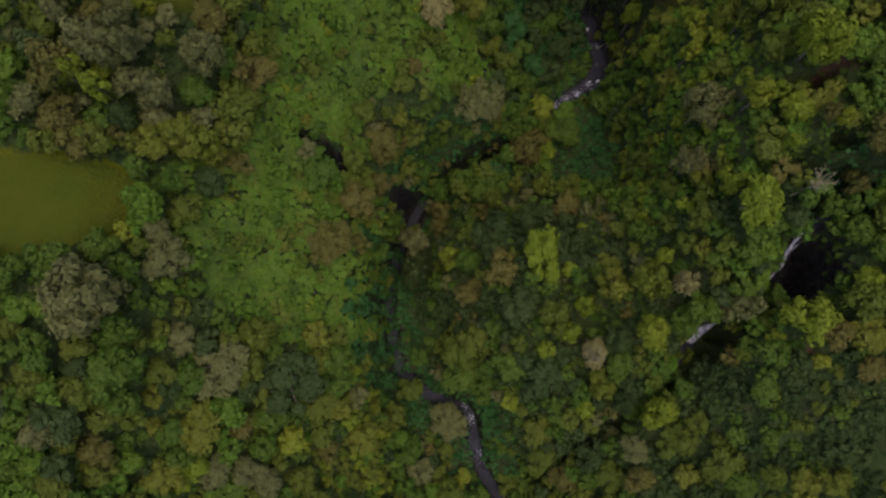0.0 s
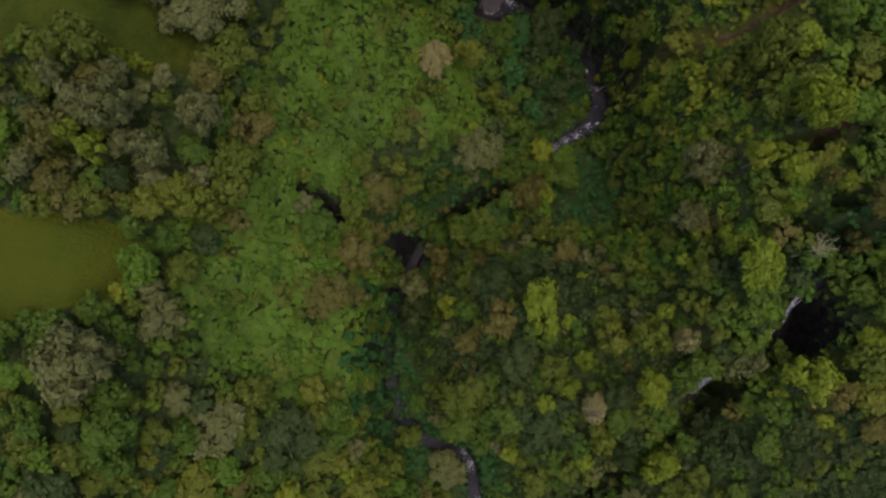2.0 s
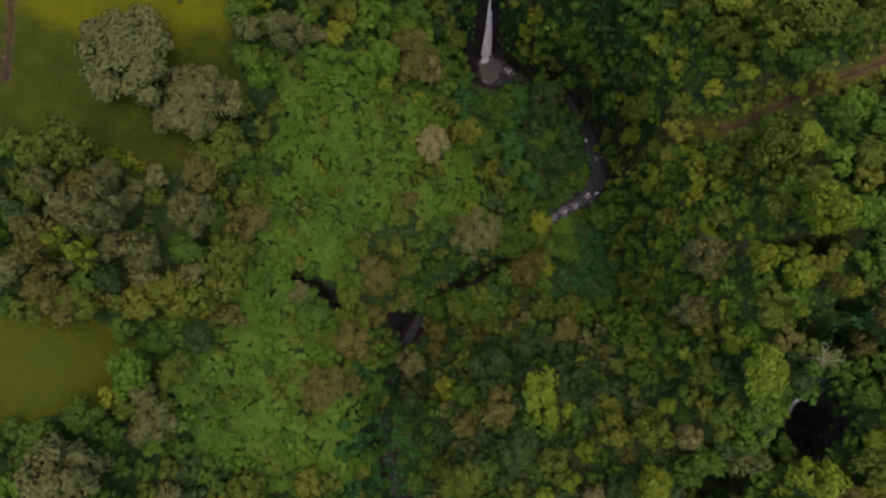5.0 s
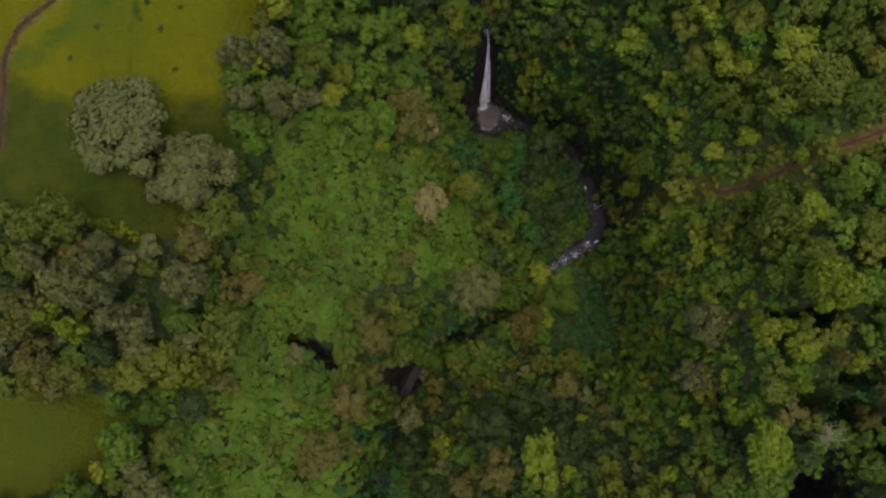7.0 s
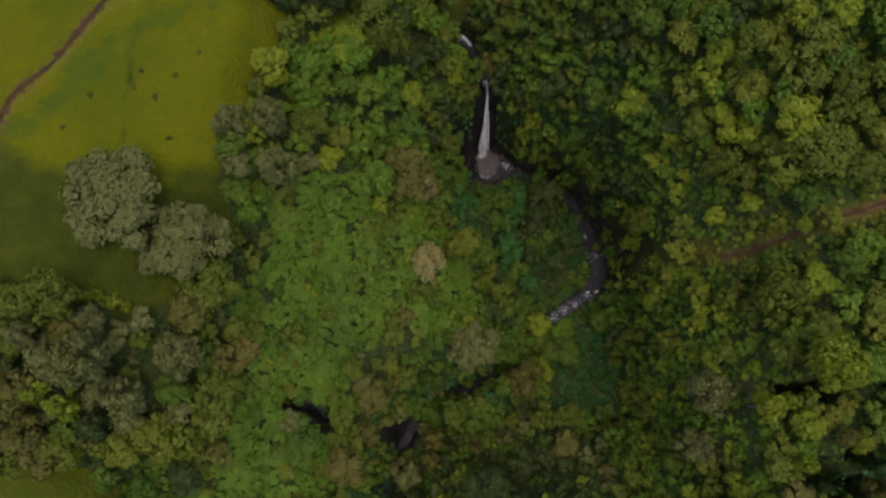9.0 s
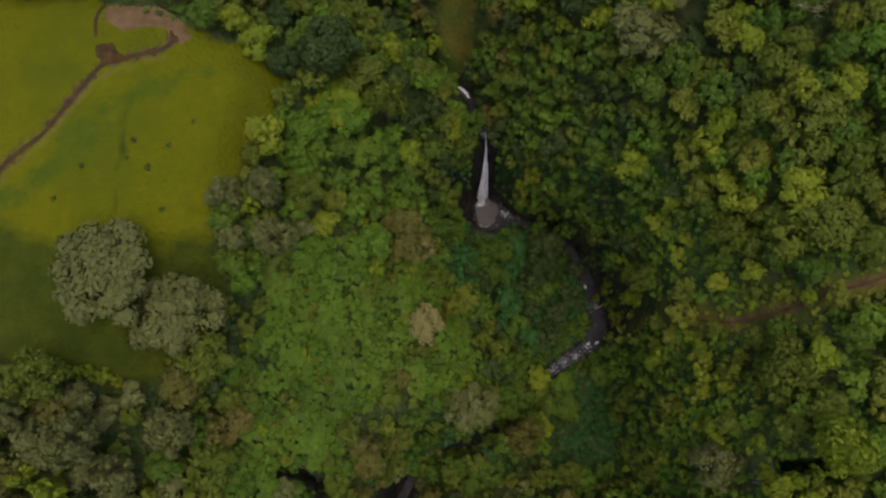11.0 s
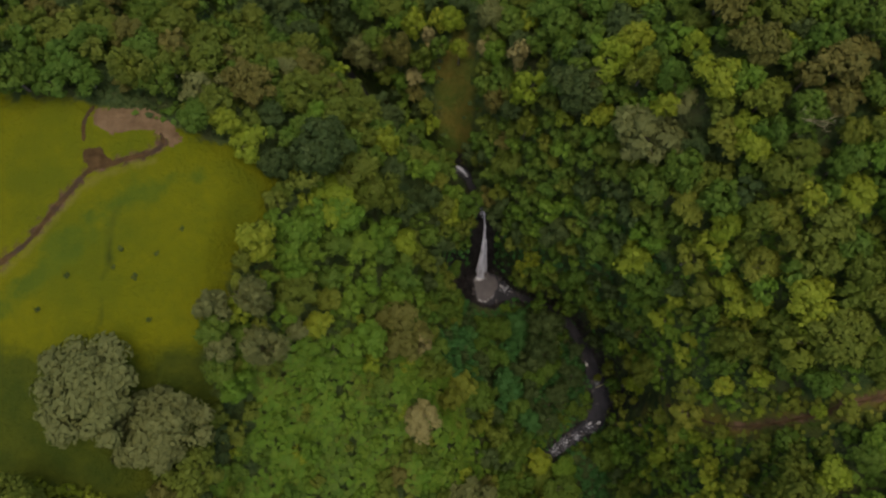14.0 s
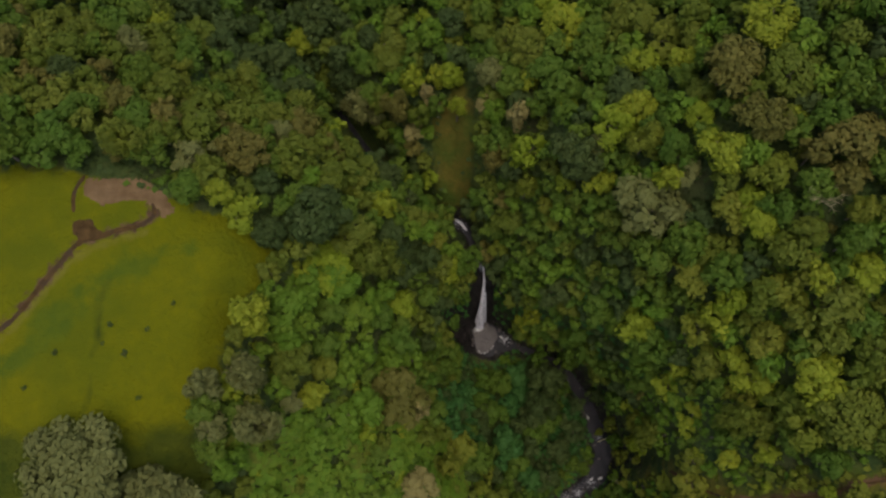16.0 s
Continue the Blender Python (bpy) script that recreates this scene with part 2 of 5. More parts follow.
# streams: x, y, height of the water, half width
MAIN_STREAM = [(24, -110, -66, 2), (20.3, -51.5, -62, 1.7), (15.3, -45, -61.6, 1.5), (12.2, -37.7, -61.2, 1.5), (10.7, -29.7, -60.8, 1.4), (10.4, -24.8, -60.5, 1.3), (8.0, -20.4, -60.3, 1.2), (-1.8, -17, -60.1, 1.2), (-8.8, -14.1, -60, 1.2),
               (-15.3, -6.2, -59.8, 1.4), (-17.4, 1.8, -59.7, 1.4), (-19.1, 11.9, -59.6, 1.4), (-19, 24, -59.4, 1.3), (-14, 40, -59.1, 1.3), (-8, 52, -58.9, 1.3), (6, 62, -58.6, 1.3), (24, 70, -58.3, 1.5), (35, 78, -58, 1.5), (40, 88, -57.3, 1.4), (49, 94, -56.9, 1.9), (56.6, 99.5, -56.5, 2.5),
               (59.0, 107, -56.0, 2.8), (57, 114, -55.7, 2.6), (54, 122, -55.5, 2.1), (48.5, 132, -55.3, 1.8), (42.5, 138.0, -55.1, 1.2), (30, 143.0, -54.9, 0.8), (20, 145.5, -54.8, 6.0), (16.5, 150.5, -54.6, 3.2)]
UPPER_STREAM = [(16.9, 163.5, -24.8, 0.8), (15.5, 167, -22.5, 0.9), (13.5, 171, -20.5, 1.0), (11.6, 175.4, -19.4, 1.1), (9.3, 177.4, -19, 1.2), (5.5, 178.3, -18.5, 1.1), (0, 182, -18.2, 0.8), (-8, 193, -18.4, 0.6), (-14, 198, -26, 0.5), (-22, 206, -26.5, 0.5), (-28, 214, -24, 0.6), (-46, 232, -8, 1.0), (-50, 330, 4, 1.0)]
SIDE_STREAM = [(112, 40, 26, 1.2), (98, 34, 20, 0.5), (92.4, 29.8, 14, 0.8), (92, 23.7, 4, 1.4), (91.0, 19.4, -3, 1.6), (86, 13, -14, 1.2), (80.2, 8.0, -21, 1.2), (77.6, 4.0, -27, 1.6), (74, -3, -28, 1.2), (60, -16, -33, 1.2), (40, -34, -45, 1.2), (21, -48, -66.5, 1.5)]
FALL_LINE = [(16.5, 150.5, -54.6, 2.0), (16.9, 163.5, -24.8, 0.8)]


def to_line(x, y, line):
    """Distance from the points x, y to a line in plan, and its height and width there."""
    best = np.full(x.shape, 1e9)
    high, wide = np.zeros(x.shape), np.zeros(x.shape)
    for a, b in zip(line, line[1:]):
        ux, uy = b[0] - a[0], b[1] - a[1]
        f = np.clip(((x - a[0]) * ux + (y - a[1]) * uy) / (ux * ux + uy * uy), 0, 1)
        dist = np.hypot(x - a[0] - f * ux, y - a[1] - f * uy)
        near = dist < best
        best = np.where(near, dist, best)
        if len(a) > 2:
            high = np.where(near, a[2] + f * (b[2] - a[2]), high)
            wide = np.where(near, a[3] + f * (b[3] - a[3]), wide)
    return best, high, wide


def inside(x, y, outline):
    """Metres inside a closed outline (minus: outside)."""
    best, odd = np.full(x.shape, 1e9), np.zeros(x.shape, bool)
    for a, b in zip(outline, outline[1:] + outline[:1]):
        ux, uy = b[0] - a[0], b[1] - a[1]
        f = np.clip(((x - a[0]) * ux + (y - a[1]) * uy) / (ux * ux + uy * uy), 0, 1)
        best = np.minimum(best, np.hypot(x - a[0] - f * ux, y - a[1] - f * uy))
        cut = (a[1] > y) != (b[1] > y)
        odd ^= cut & (x < (b[0] - a[0]) * (y - a[1]) / (uy if uy else 1e-9) + a[0])
    return np.where(odd, best, -best)


def wobble(x, y, size, seed):
    """Smooth uneven ground, about -1..1."""
    r = np.random.RandomState(seed)
    out = np.zeros(x.shape)
    for k in range(7):
        a, p, s = r.uniform(0, 6.283), r.uniform(0, 6.283), size * r.uniform(0.5, 1.6)
        out += np.sin((x * math.cos(a) + y * math.sin(a)) * 6.283 / s + p)
    return out / 4


PASTURE = [(-2600, 168), (-98, 170), (-78, 168), (-56, 162), (-44, 160), (-35, 154), (-38, 143), (-43, 134), (-46, 122), (-50, 110), (-49, 101), (-55, 92), (-58, 82), (-70, 78.5), (-80, 84), (-94, 84), (-130, 70), (-2600, 60)]
LOW_FIELD = [(-2600, 47), (-95, 46.5), (-79, 45), (-72, 40.5), (-76, 30), (-81, 25), (-94, 21), (-130, 18), (-2600, 10)]
CLEARING = [(1, 203), (10, 216), (14, 200), (13, 182), (9, 178), (4, 180), (1, 187)]
RANK_GRASS = [(-2600, 104), (-98, 118), (-90, 112), (-75, 113), (-62, 111), (-46, 116), (-40, 95), (-60, 70), (-110, 60), (-2600, 50)]
GREEN_BAND = [(-100, 120), (-85, 131), (-80, 139), (-73, 146), (-62, 151), (-50, 154), (-48, 150), (-60, 145), (-70, 138), (-79, 130), (-92, 118)]
PALE_VERGE = [(-97.0, 122), (-94.6, 126.6), (-90, 130.6), (-86, 134.6), (-81.5, 141), (-77.6, 146.4), (-73.6, 150), (-68, 152.6), (-61.5, 154.6)]
COW_PATH = [(-72, 114), (-70.5, 120), (-71, 126), (-69, 132), (-69.6, 138), (-68, 145)]
WEST_TRACK = [(-98.2, 99), (-98.6, 105), (-98.8, 111), (-98.8, 120), (-96.4, 127.2), (-92.4, 131.2), (-87.6, 135.1), (-83.5, 140.9), (-79.3, 146.8), (-74.9, 152.1), (-71.3, 153.2), (-67.1, 155.0), (-62.8, 156.4), (-60.1, 158.9), (-60.7, 161.3)]
WEST_LOOP = [(-76.9, 158.6), (-77.2, 160.5), (-77.3, 163), (-76, 167.5)]
SCRAPE = [(-75.5, 166.5), (-62.4, 167), (-55.2, 160.7), (-58.4, 156.8), (-59.6, 161.2), (-66, 161.6), (-70.6, 160.2), (-75, 162)]
CHURNED = [(-77, 156.5), (-73.2, 157.2), (-70.5, 154.2), (-74.5, 151.8), (-76.5, 153.5)]
GULLY = [(-41, 60.8), (-36, 58), (-29, 53.5)]
EAST_TRACK = [(63.5, 105), (67, 100.8), (70.5, 98.4), (75, 97), (80, 97.2), (86, 99), (90.3, 101), (94, 102), (99, 103.2), (125, 112)]

# deep dark hollows: x, y, half widths, floor
# the last six are pits added to the land only for deep shade
HOLLOWS = ((-29.5, 211.0, 4.4, 4.4, -24), (-24.5, 206.0, 5.8, 5.2, -27), (-19.0, 200.8, 5.0, 5.0, -27), (-13.4, 195.3, 4.4, 4.2, -25), (96.8, 23.0, 4.8, 6.4, -9), (95.0, 16.0, 3.8, 4.6, -11), (9.0, 146.8, 3.8, 4.6, -52), (82.0, 4.5, 2.6, 3.4, -35), (79.2, -0.5, 2.4, 3.0, -37), (102.3, 32.5, 2.4, 2.0, 6),
           (-38.5, 59.8, 3.4, 1.7, -9), (-34.5, 57.0, 3.8, 2.2, -14), (-30.0, 54.0, 3.6, 2.4, -20), (-10.5, 49.5, 4.0, 3.4, -61), (82.0, 62.8, 3.6, 2.2, 8), (89.5, 63.0, 4.6, 2.6, 8), (86.5, 43.5, 6.0, 4.6, 8), (92.5, 36.8, 5.0, 3.6, 8), (97.0, 41.0, 4.0, 4.0, 10), (93.5, 48.5, 3.0, 2.4, 16))


def height(x, y):
    """The ground's height at the points x, y."""
    x, y = np.asarray(x, float), np.asarray(y, float)
    cuts = sorted(SECTIONS)
    zs = np.array([np.interp(x, *SECTIONS[c]) for c in cuts])
    k = np.clip(np.searchsorted(cuts, y) - 1, 0, len(cuts) - 2)
    lo, hi = np.array(cuts)[k], np.array(cuts)[k + 1]
    f = np.clip((y - lo) / (hi - lo), 0, 1)
    z = np.take_along_axis(zs, k[None], 0)[0] * (1 - f) + np.take_along_axis(zs, (k + 1)[None], 0)[0] * f
    field = np.maximum(inside(x, y, PASTURE), inside(x, y, LOW_FIELD))
    rough = np.clip(1 - field / 6, 0.15, 1)
    z = z + rough * (1.6 * wobble(x, y, 26, 3) + 0.7 * wobble(x, y, 9, 4))
    nearest = np.full(z.shape, 45.0)
    lowest = np.full(z.shape, -1e9)
    highest = np.full(z.shape, 1e9)
    for line, bank in ((MAIN_STREAM, 24.0), (FALL_LINE, 4.0), (UPPER_STREAM, 5.0), (SIDE_STREAM, 4.5)):
        dist, level, wide = to_line(x, y, line)
        off = np.maximum(dist - wide, 0)
        bed = level - 0.5
        near = dist < nearest
        lowest = np.where(near, bed + 0.12 * np.minimum(off, 12) - np.maximum(off - 25, 0) * 3, lowest)
        nearest = np.minimum(nearest, dist)
        highest = np.minimum(highest, bed + np.minimum(off, 1.2) * 0.6 + np.maximum(off - 1.2, 0) * bank + 0.05 * off ** 2)
    z = np.minimum(np.maximum(z, lowest), highest)
    for hx, hy, rx_, ry_, floor_z in HOLLOWS:
        off = np.hypot((x - hx) / rx_, (y - hy) / ry_) + 0.12 * wobble(x, y, 7, 41)
        z = np.minimum(z, floor_z + np.maximum(off - 0.55, 0) * 45)
    for line in (WEST_TRACK, WEST_LOOP, EAST_TRACK):
        dist, _, _ = to_line(x, y, line)
        z = z - 0.45 * np.clip(1.4 - dist / 1.5, 0, 1)
    return z


def spread(lo, hi, size, far):
    core = list(np.arange(lo, hi + 0.01, size))
    step_, a, b = size, lo, hi
    while a > -far:
        step_ *= 1.35
        a, b = a - step_, b + step_
        core = [a] + core + [b]
    return np.array(core)


GX, GY = spread(-112, 116, 1.3, 2600), spread(-70, 250, 1.3, 2600)
mx, my = np.meshgrid(GX, GY)
GZ = height(mx.ravel(), my.ravel()).reshape(mx.shape)


def ground(x, y):
    """Height of the ground mesh at one place."""
    i = min(max(int(np.searchsorted(GX, x)) - 1, 0), len(GX) - 2)
    j = min(max(int(np.searchsorted(GY, y)) - 1, 0), len(GY) - 2)
    u, v = (x - GX[i]) / (GX[i + 1] - GX[i]), (y - GY[j]) / (GY[j + 1] - GY[j])
    return float((GZ[j, i] * (1 - u) + GZ[j, i + 1] * u) * (1 - v) + (GZ[j + 1, i] * (1 - u) + GZ[j + 1, i + 1] * u) * v)


def mesh_of(name, verts, faces, material, smooth=False, floats=()):
    """A mesh from numpy rows: verts n x 3, faces as one array (m x 3 or m x 4) or a list of such; floats: point values by name."""
    groups = [f for f in (faces if isinstance(faces, list) else [faces]) if len(f)]
    me = bpy.data.meshes.new(name)
    me.vertices.add(len(verts))
    me.vertices.foreach_set("co", np.asarray(verts, np.float32).ravel())
    sizes = np.concatenate([np.full(len(g), g.shape[1]) for g in groups])
    loops = np.concatenate([g.ravel() for g in groups]).astype(np.int32)
    me.loops.add(len(loops))
    me.loops.foreach_set("vertex_index", loops)
    me.polygons.add(len(sizes))
    me.polygons.foreach_set("loop_start", np.concatenate([[0], np.cumsum(sizes)[:-1]]).astype(np.int32))
    for mat in material if isinstance(material, list) else [material]:
        me.materials.append(mat)
    me.update(calc_edges=True)
    if smooth:
        me.polygons.foreach_set("use_smooth", np.ones(len(sizes), bool))
    for key, values in floats:
        me.attributes.new(key, "FLOAT", "POINT").data.foreach_set("value", np.asarray(values, np.float32))
    me.validate()
    return me


nx, ny = len(GX), len(GY)
idx = np.arange(nx * ny).reshape(ny, nx)
quads = np.stack([idx[:-1, :-1], idx[:-1, 1:], idx[1:, 1:], idx[1:, :-1]], -1).reshape(-1, 4)
fx, fy, fz = mx.ravel(), my.ravel(), GZ.ravel()
pasture_in = np.maximum(inside(fx, fy, PASTURE), inside(fx, fy, LOW_FIELD))
stream_d, stream_z, stream_w = to_line(fx, fy, MAIN_STREAM)
fall_d = to_line(fx, fy, FALL_LINE)[0]
side_d = to_line(fx, fy, SIDE_STREAM[1:7])[0]
up_d = to_line(fx, fy, UPPER_STREAM[:6])[0]
# circles at (-11, 48.5) and (96.5, 21) blacken the ground for deep shade
rock_and_shade_in = np.maximum.reduce([stream_w + 1.6 - stream_d, 5.5 - fall_d, 2.6 - side_d, 2.5 - up_d, 2.0 - to_line(fx, fy, GULLY)[0], 6.0 - np.hypot(fx + 11, fy - 48.5), 6.5 - np.hypot(fx - 96.5, 0.75 * (fy - 21)), 8.0 - np.hypot(fx - 12, fy - 147)])
rank_in = np.maximum.reduce([inside(fx, fy, RANK_GRASS), -30 + 0 * fx,
                             1.2 - 3.0 * to_line(fx, fy, COW_PATH)[0]])
earth_in = np.maximum.reduce([-to_line(fx, fy, EAST_TRACK[3:])[0] + 0.9, -to_line(fx, fy, WEST_TRACK)[0] + 0.9, -to_line(fx, fy, [(92, 66.5), (106, 68.5)])[0] + 2.0, -to_line(fx, fy, [(85, 1.5), (95, -1)])[0] + 1.4])
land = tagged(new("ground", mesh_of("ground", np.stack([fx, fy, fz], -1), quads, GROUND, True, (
    ("pasture", np.clip(pasture_in, -30, 30)), ("rank", np.clip(rank_in, -30, 30)), ("clearing", np.clip(np.maximum(inside(fx, fy, CLEARING), 3.0 - to_line(fx, fy, EAST_TRACK[1:])[0]), -30, 30)), ("lowfield", np.clip(inside(fx, fy, LOW_FIELD), -30, 30)), ("band", np.clip(inside(fx, fy, GREEN_BAND), -30, 30)), ("verge", np.clip(1.3 - to_line(fx, fy, PALE_VERGE)[0], -30, 30)), ("earth", np.clip(earth_in, -30, 30)), ("rock", np.clip(rock_and_shade_in, -30, 30))))),
    "steep wooded ground with pasture, bare earth, wet rock and hollows blackened for shade", "ground", kind="structure")


# ---------------------------------------------------------------- tracks and bare earth
def ribbon(name, line, half, material, label, lift=0.14, floats=None, rows=5, seed=1, ragged=0.18):
    """A strip that follows the ground along a line, sunk at its edges, with an uneven width."""
    pts = [Vector((p[0], p[1])) for p in line]
    dense = []
    for i in range(len(pts) - 1):
        p0, p1, p2, p3 = pts[max(i - 1, 0)], pts[i], pts[i + 1], pts[min(i + 2, len(pts) - 1)]
        n = max(2, int((p2 - p1).length / 0.9))
        for k in range(n):
            t = k / n
            dense.append(0.5 * ((2 * p1) + (p2 - p0) * t + (2 * p0 - 5 * p1 + 4 * p2 - p3) * t * t + (3 * p1 - p0 - 3 * p2 + p3) * t ** 3))
    dense.append(pts[-1])
    r = random.Random(seed)
    verts = []
    for i, p in enumerate(dense):
        along = (dense[min(i + 1, len(dense) - 1)] - dense[max(i - 1, 0)]).normalized()
        side = Vector((-along.y, along.x))
        w = half * (1 + ragged * math.sin(i * 0.37 + seed) + r.uniform(-ragged, ragged))
        if i in (0, len(dense) - 1):
            w *= 0.4
        for k in range(rows):
            f = 2 * k / (rows - 1) - 1
            q = p + side * (w * f)
            verts.append((q.x, q.y, ground(q.x, q.y) + lift - 0.35 * max(0, abs(f) - 0.7) / 0.3))
    grid = np.arange(len(dense) * rows).reshape(-1, rows)
    faces = np.stack([grid[:-1, :-1], grid[1:, :-1], grid[1:, 1:], grid[:-1, 1:]], -1).reshape(-1, 4)
    return tagged(new(name, mesh_of(name, np.array(verts), faces, material, True)), label, "track", kind="structure")


def sheet(name, outline, material, label, lift, size=1.0):
    """A patch of bare ground inside an outline."""
    xs, ys = [p[0] for p in outline], [p[1] for p in outline]
    gx, gy = np.meshgrid(np.arange(min(xs) - 1, max(xs) + 1, size), np.arange(min(ys) - 1, max(ys) + 1, size))
    deep = inside(gx.ravel(), gy.ravel(), outline) + 0.5 * wobble(gx.ravel(), gy.ravel(), 5, 8)
    verts = np.stack([gx.ravel(), gy.ravel(), [ground(a, b) for a, b in zip(gx.ravel(), gy.ravel())]], -1)
    verts[:, 2] += np.clip(deep * 0.5, -0.3, 1) * lift * 2
    grid = np.arange(gx.size).reshape(gx.shape)
    faces = np.stack([grid[:-1, :-1], grid[:-1, 1:], grid[1:, 1:], grid[1:, :-1]], -1).reshape(-1, 4)
    faces = faces[(deep[faces] > -0.9).all(1)]
    return tagged(new(name, mesh_of(name, verts, faces, material, True)), label, "bare earth", kind="structure")


ribbon("dirt_track_west", WEST_TRACK, 0.72, EARTH, "narrow brown dirt track worn through the pasture", ragged=0.10)
ribbon("dirt_track_loop", WEST_LOOP, 0.7, EARTH, "short dark earth bank beside the scraped patch", seed=3)
ribbon("dirt_track_east", EAST_TRACK, 0.34, EARTH, "reddish dirt path cut along the wooded slope", seed=5)
sheet("scraped_patch", SCRAPE, PALE_EARTH, "pale scraped earth patch beside the wood", 0.12)
sheet("churned_patch", CHURNED, EARTH, "dark churned earth where the tracks meet", 0.16, 0.7)


# ---------------------------------------------------------------- water
def stream(name, line, label, foam_at):
    """Water along a line of x, y, level, half width; foam_at: places (x, y, reach) of white water."""
    dense = []
    for a, b in zip(line, line[1:]):
        n = max(2, int(math.hypot(b[0] - a[0], b[1] - a[1]) / 1.0))
        dense += [tuple(a[c] + (b[c] - a[c]) * k / n for c in range(4)) for k in range(n)]
    dense = np.array(dense + [tuple(line[-1])])
    for _ in range(4):
        dense[1:-1] = (dense[:-2] + 2 * dense[1:-1] + dense[2:]) / 4
    along = np.gradient(dense[:, :2], axis=0)
    along /= np.linalg.norm(along, axis=1)[:, None]
    side = np.stack([-along[:, 1], along[:, 0]], -1)
    rows = np.linspace(-1, 1, 9)
    half = dense[:, 3] * (1 + 0.16 * np.sin(np.arange(len(dense)) * 0.5)) + 0.3
    x = dense[:, :1] + side[:, :1] * rows * half[:, None]
    y = dense[:, 1:2] + side[:, 1:] * rows * half[:, None]
    z = np.repeat(dense[:, 2:3], 9, 1) + 0.08 * wobble(x, y, 3.0, 6)
    foam = np.full(x.shape, -0.5)
    for fx_, fy_, reach in foam_at:
        foam = np.maximum(foam, 0.60 - np.hypot(x - fx_, y - fy_) / reach * 0.6)
    grid = np.arange(x.size).reshape(x.shape)
    faces = np.stack([grid[:-1, :-1], grid[1:, :-1], grid[1:, 1:], grid[:-1, 1:]], -1).reshape(-1, 4)
    return tagged(new(name, mesh_of(name, np.stack([x.ravel(), y.ravel(), z.ravel()], -1), faces, WATER, True, (("foam", foam.ravel()),))), label, "stream", kind="structure")


stream("water_main", MAIN_STREAM, "dark shallow stream with white riffles between rocks", ((42, 89.5, 5), (45.5, 92, 5), (50, 94, 5), (54, 97.3, 4), (53.4, 119, 2), (57.5, 112, 3), (10, -24, 6), (8, -20, 4), (14, -36, 6), (33, 75, 4), (26, 146, 5)))
stream("water_upper", UPPER_STREAM, "narrow white stream above the waterfall", ((8.4, 177.7, 3.2), (10.3, 176.5, 2.6), (16.5, 164.5, 4)))
stream("water_side", SIDE_STREAM, "small side stream in a dark gully", ((92.4, 29, 2), (80, 7.6, 2)))


def waterfall(name, strands, label, material=FALLS):
    """Falling water: each strand is (top, bottom, half width at the top, at the bottom, belly)."""
    root = tagged(new(name), label, "waterfall")
    top0, bottom0 = Vector(strands[0][0]), Vector(strands[0][1])
    root.location = bottom0
    for n, (top, bottom, w0, w1, belly) in enumerate(strands):
        top, bottom = Vector(top), Vector(bottom)
        r = random.Random(n + 7)
        across = (bottom - top).cross(Vector((0, 0, 1))).normalized()
        out = across.cross(bottom - top).normalized()
        if out.z < 0:
            out = -out
        verts, uvs = [], []
        steps, cols = 26, 9
        for i in range(steps + 1):
            f = i / steps
            mid = top.lerp(bottom, f) + out * (belly * math.sin(f * math.pi) ** 0.7 + 0.3)
            w = (w0 + (w1 - w0) * f ** 1.25) * (1 + r.uniform(-0.08, 0.08))
            for k in range(cols):
                g = 2 * k / (cols - 1) - 1
                fray = r.uniform(-0.12, 0.12) * w
                p = mid + across * (w * g + fray) + out * (0.45 * w * (1 - g * g) + r.uniform(-0.1, 0.1))
                verts.append(tuple(p - root.location))
        grid = np.arange((steps + 1) * cols).reshape(-1, cols)
        faces = np.stack([grid[:-1, :-1], grid[1:, :-1], grid[1:, 1:], grid[:-1, 1:]], -1).reshape(-1, 4)
        me = mesh_of("strand", np.array(verts), faces, material, True)
        uv = me.uv_layers.new(name="UVMap")
        vid = np.zeros(len(me.loops), np.int32)
        me.loops.foreach_get("vertex_index", vid)
        uv.data.foreach_set("uv", np.stack([(vid % cols) / (cols - 1), (vid // cols) / steps * 4], -1).astype(np.float32).ravel())
        ob = new("strand", me)
        ob.parent = root
    return root


waterfall("waterfall", [((17.3, 161.2, -27.2), (16.9, 150.0, -54.6), 0.34, 1.45, 0.6), ((17.3, 158.8, -32), (15.9, 151.6, -54.0), 0.15, 0.7, 0.4), ((17.9, 158.3, -33), (18.6, 151.9, -54.0), 0.15, 0.55, 0.5), ((16.7, 165.2, -22.8), (17.2, 160.8, -27.6), 0.10, 0.26, 0.0)],
          "tall white waterfall dropping down a dark rock face into a pool")
waterfall("waterfall", [((92.8, 30.0, 15.2), (91.9, 28.0, 12.4), 0.28, 0.4, 0.4), ((92.0, 28.4, 12.8), (91.0, 25.2, 7.6), 0.4, 0.75, 0.8), ((91.6, 25.6, 8.0), (92.0, 21.6, 2.0), 0.5, 0.25, 0.7), ((90.9, 25.4, 7.6), (90.6, 22.0, 2.4), 0.3, 0.2, 0.7), ((91.8, 22.0, 2.4), (90.6, 19.4, -2.0), 0.22, 0.4, 0.6), ((94.2, 28.4, 12.0), (92.4, 26.0, 8.6), 0.08, 0.15, 0.5)],
          "small greyish waterfall over a dark hollow in the trees", SPRAY)
waterfall("waterfall", [((7.6, 178.3, -17.9), (9.6, 177.3, -18.6), 0.35, 0.55, 0.1), ((9.4, 177.4, -18.4), (11.4, 175.2, -19.5), 0.45, 0.3, 0.1)], "small white cascade on a dark stream bed")
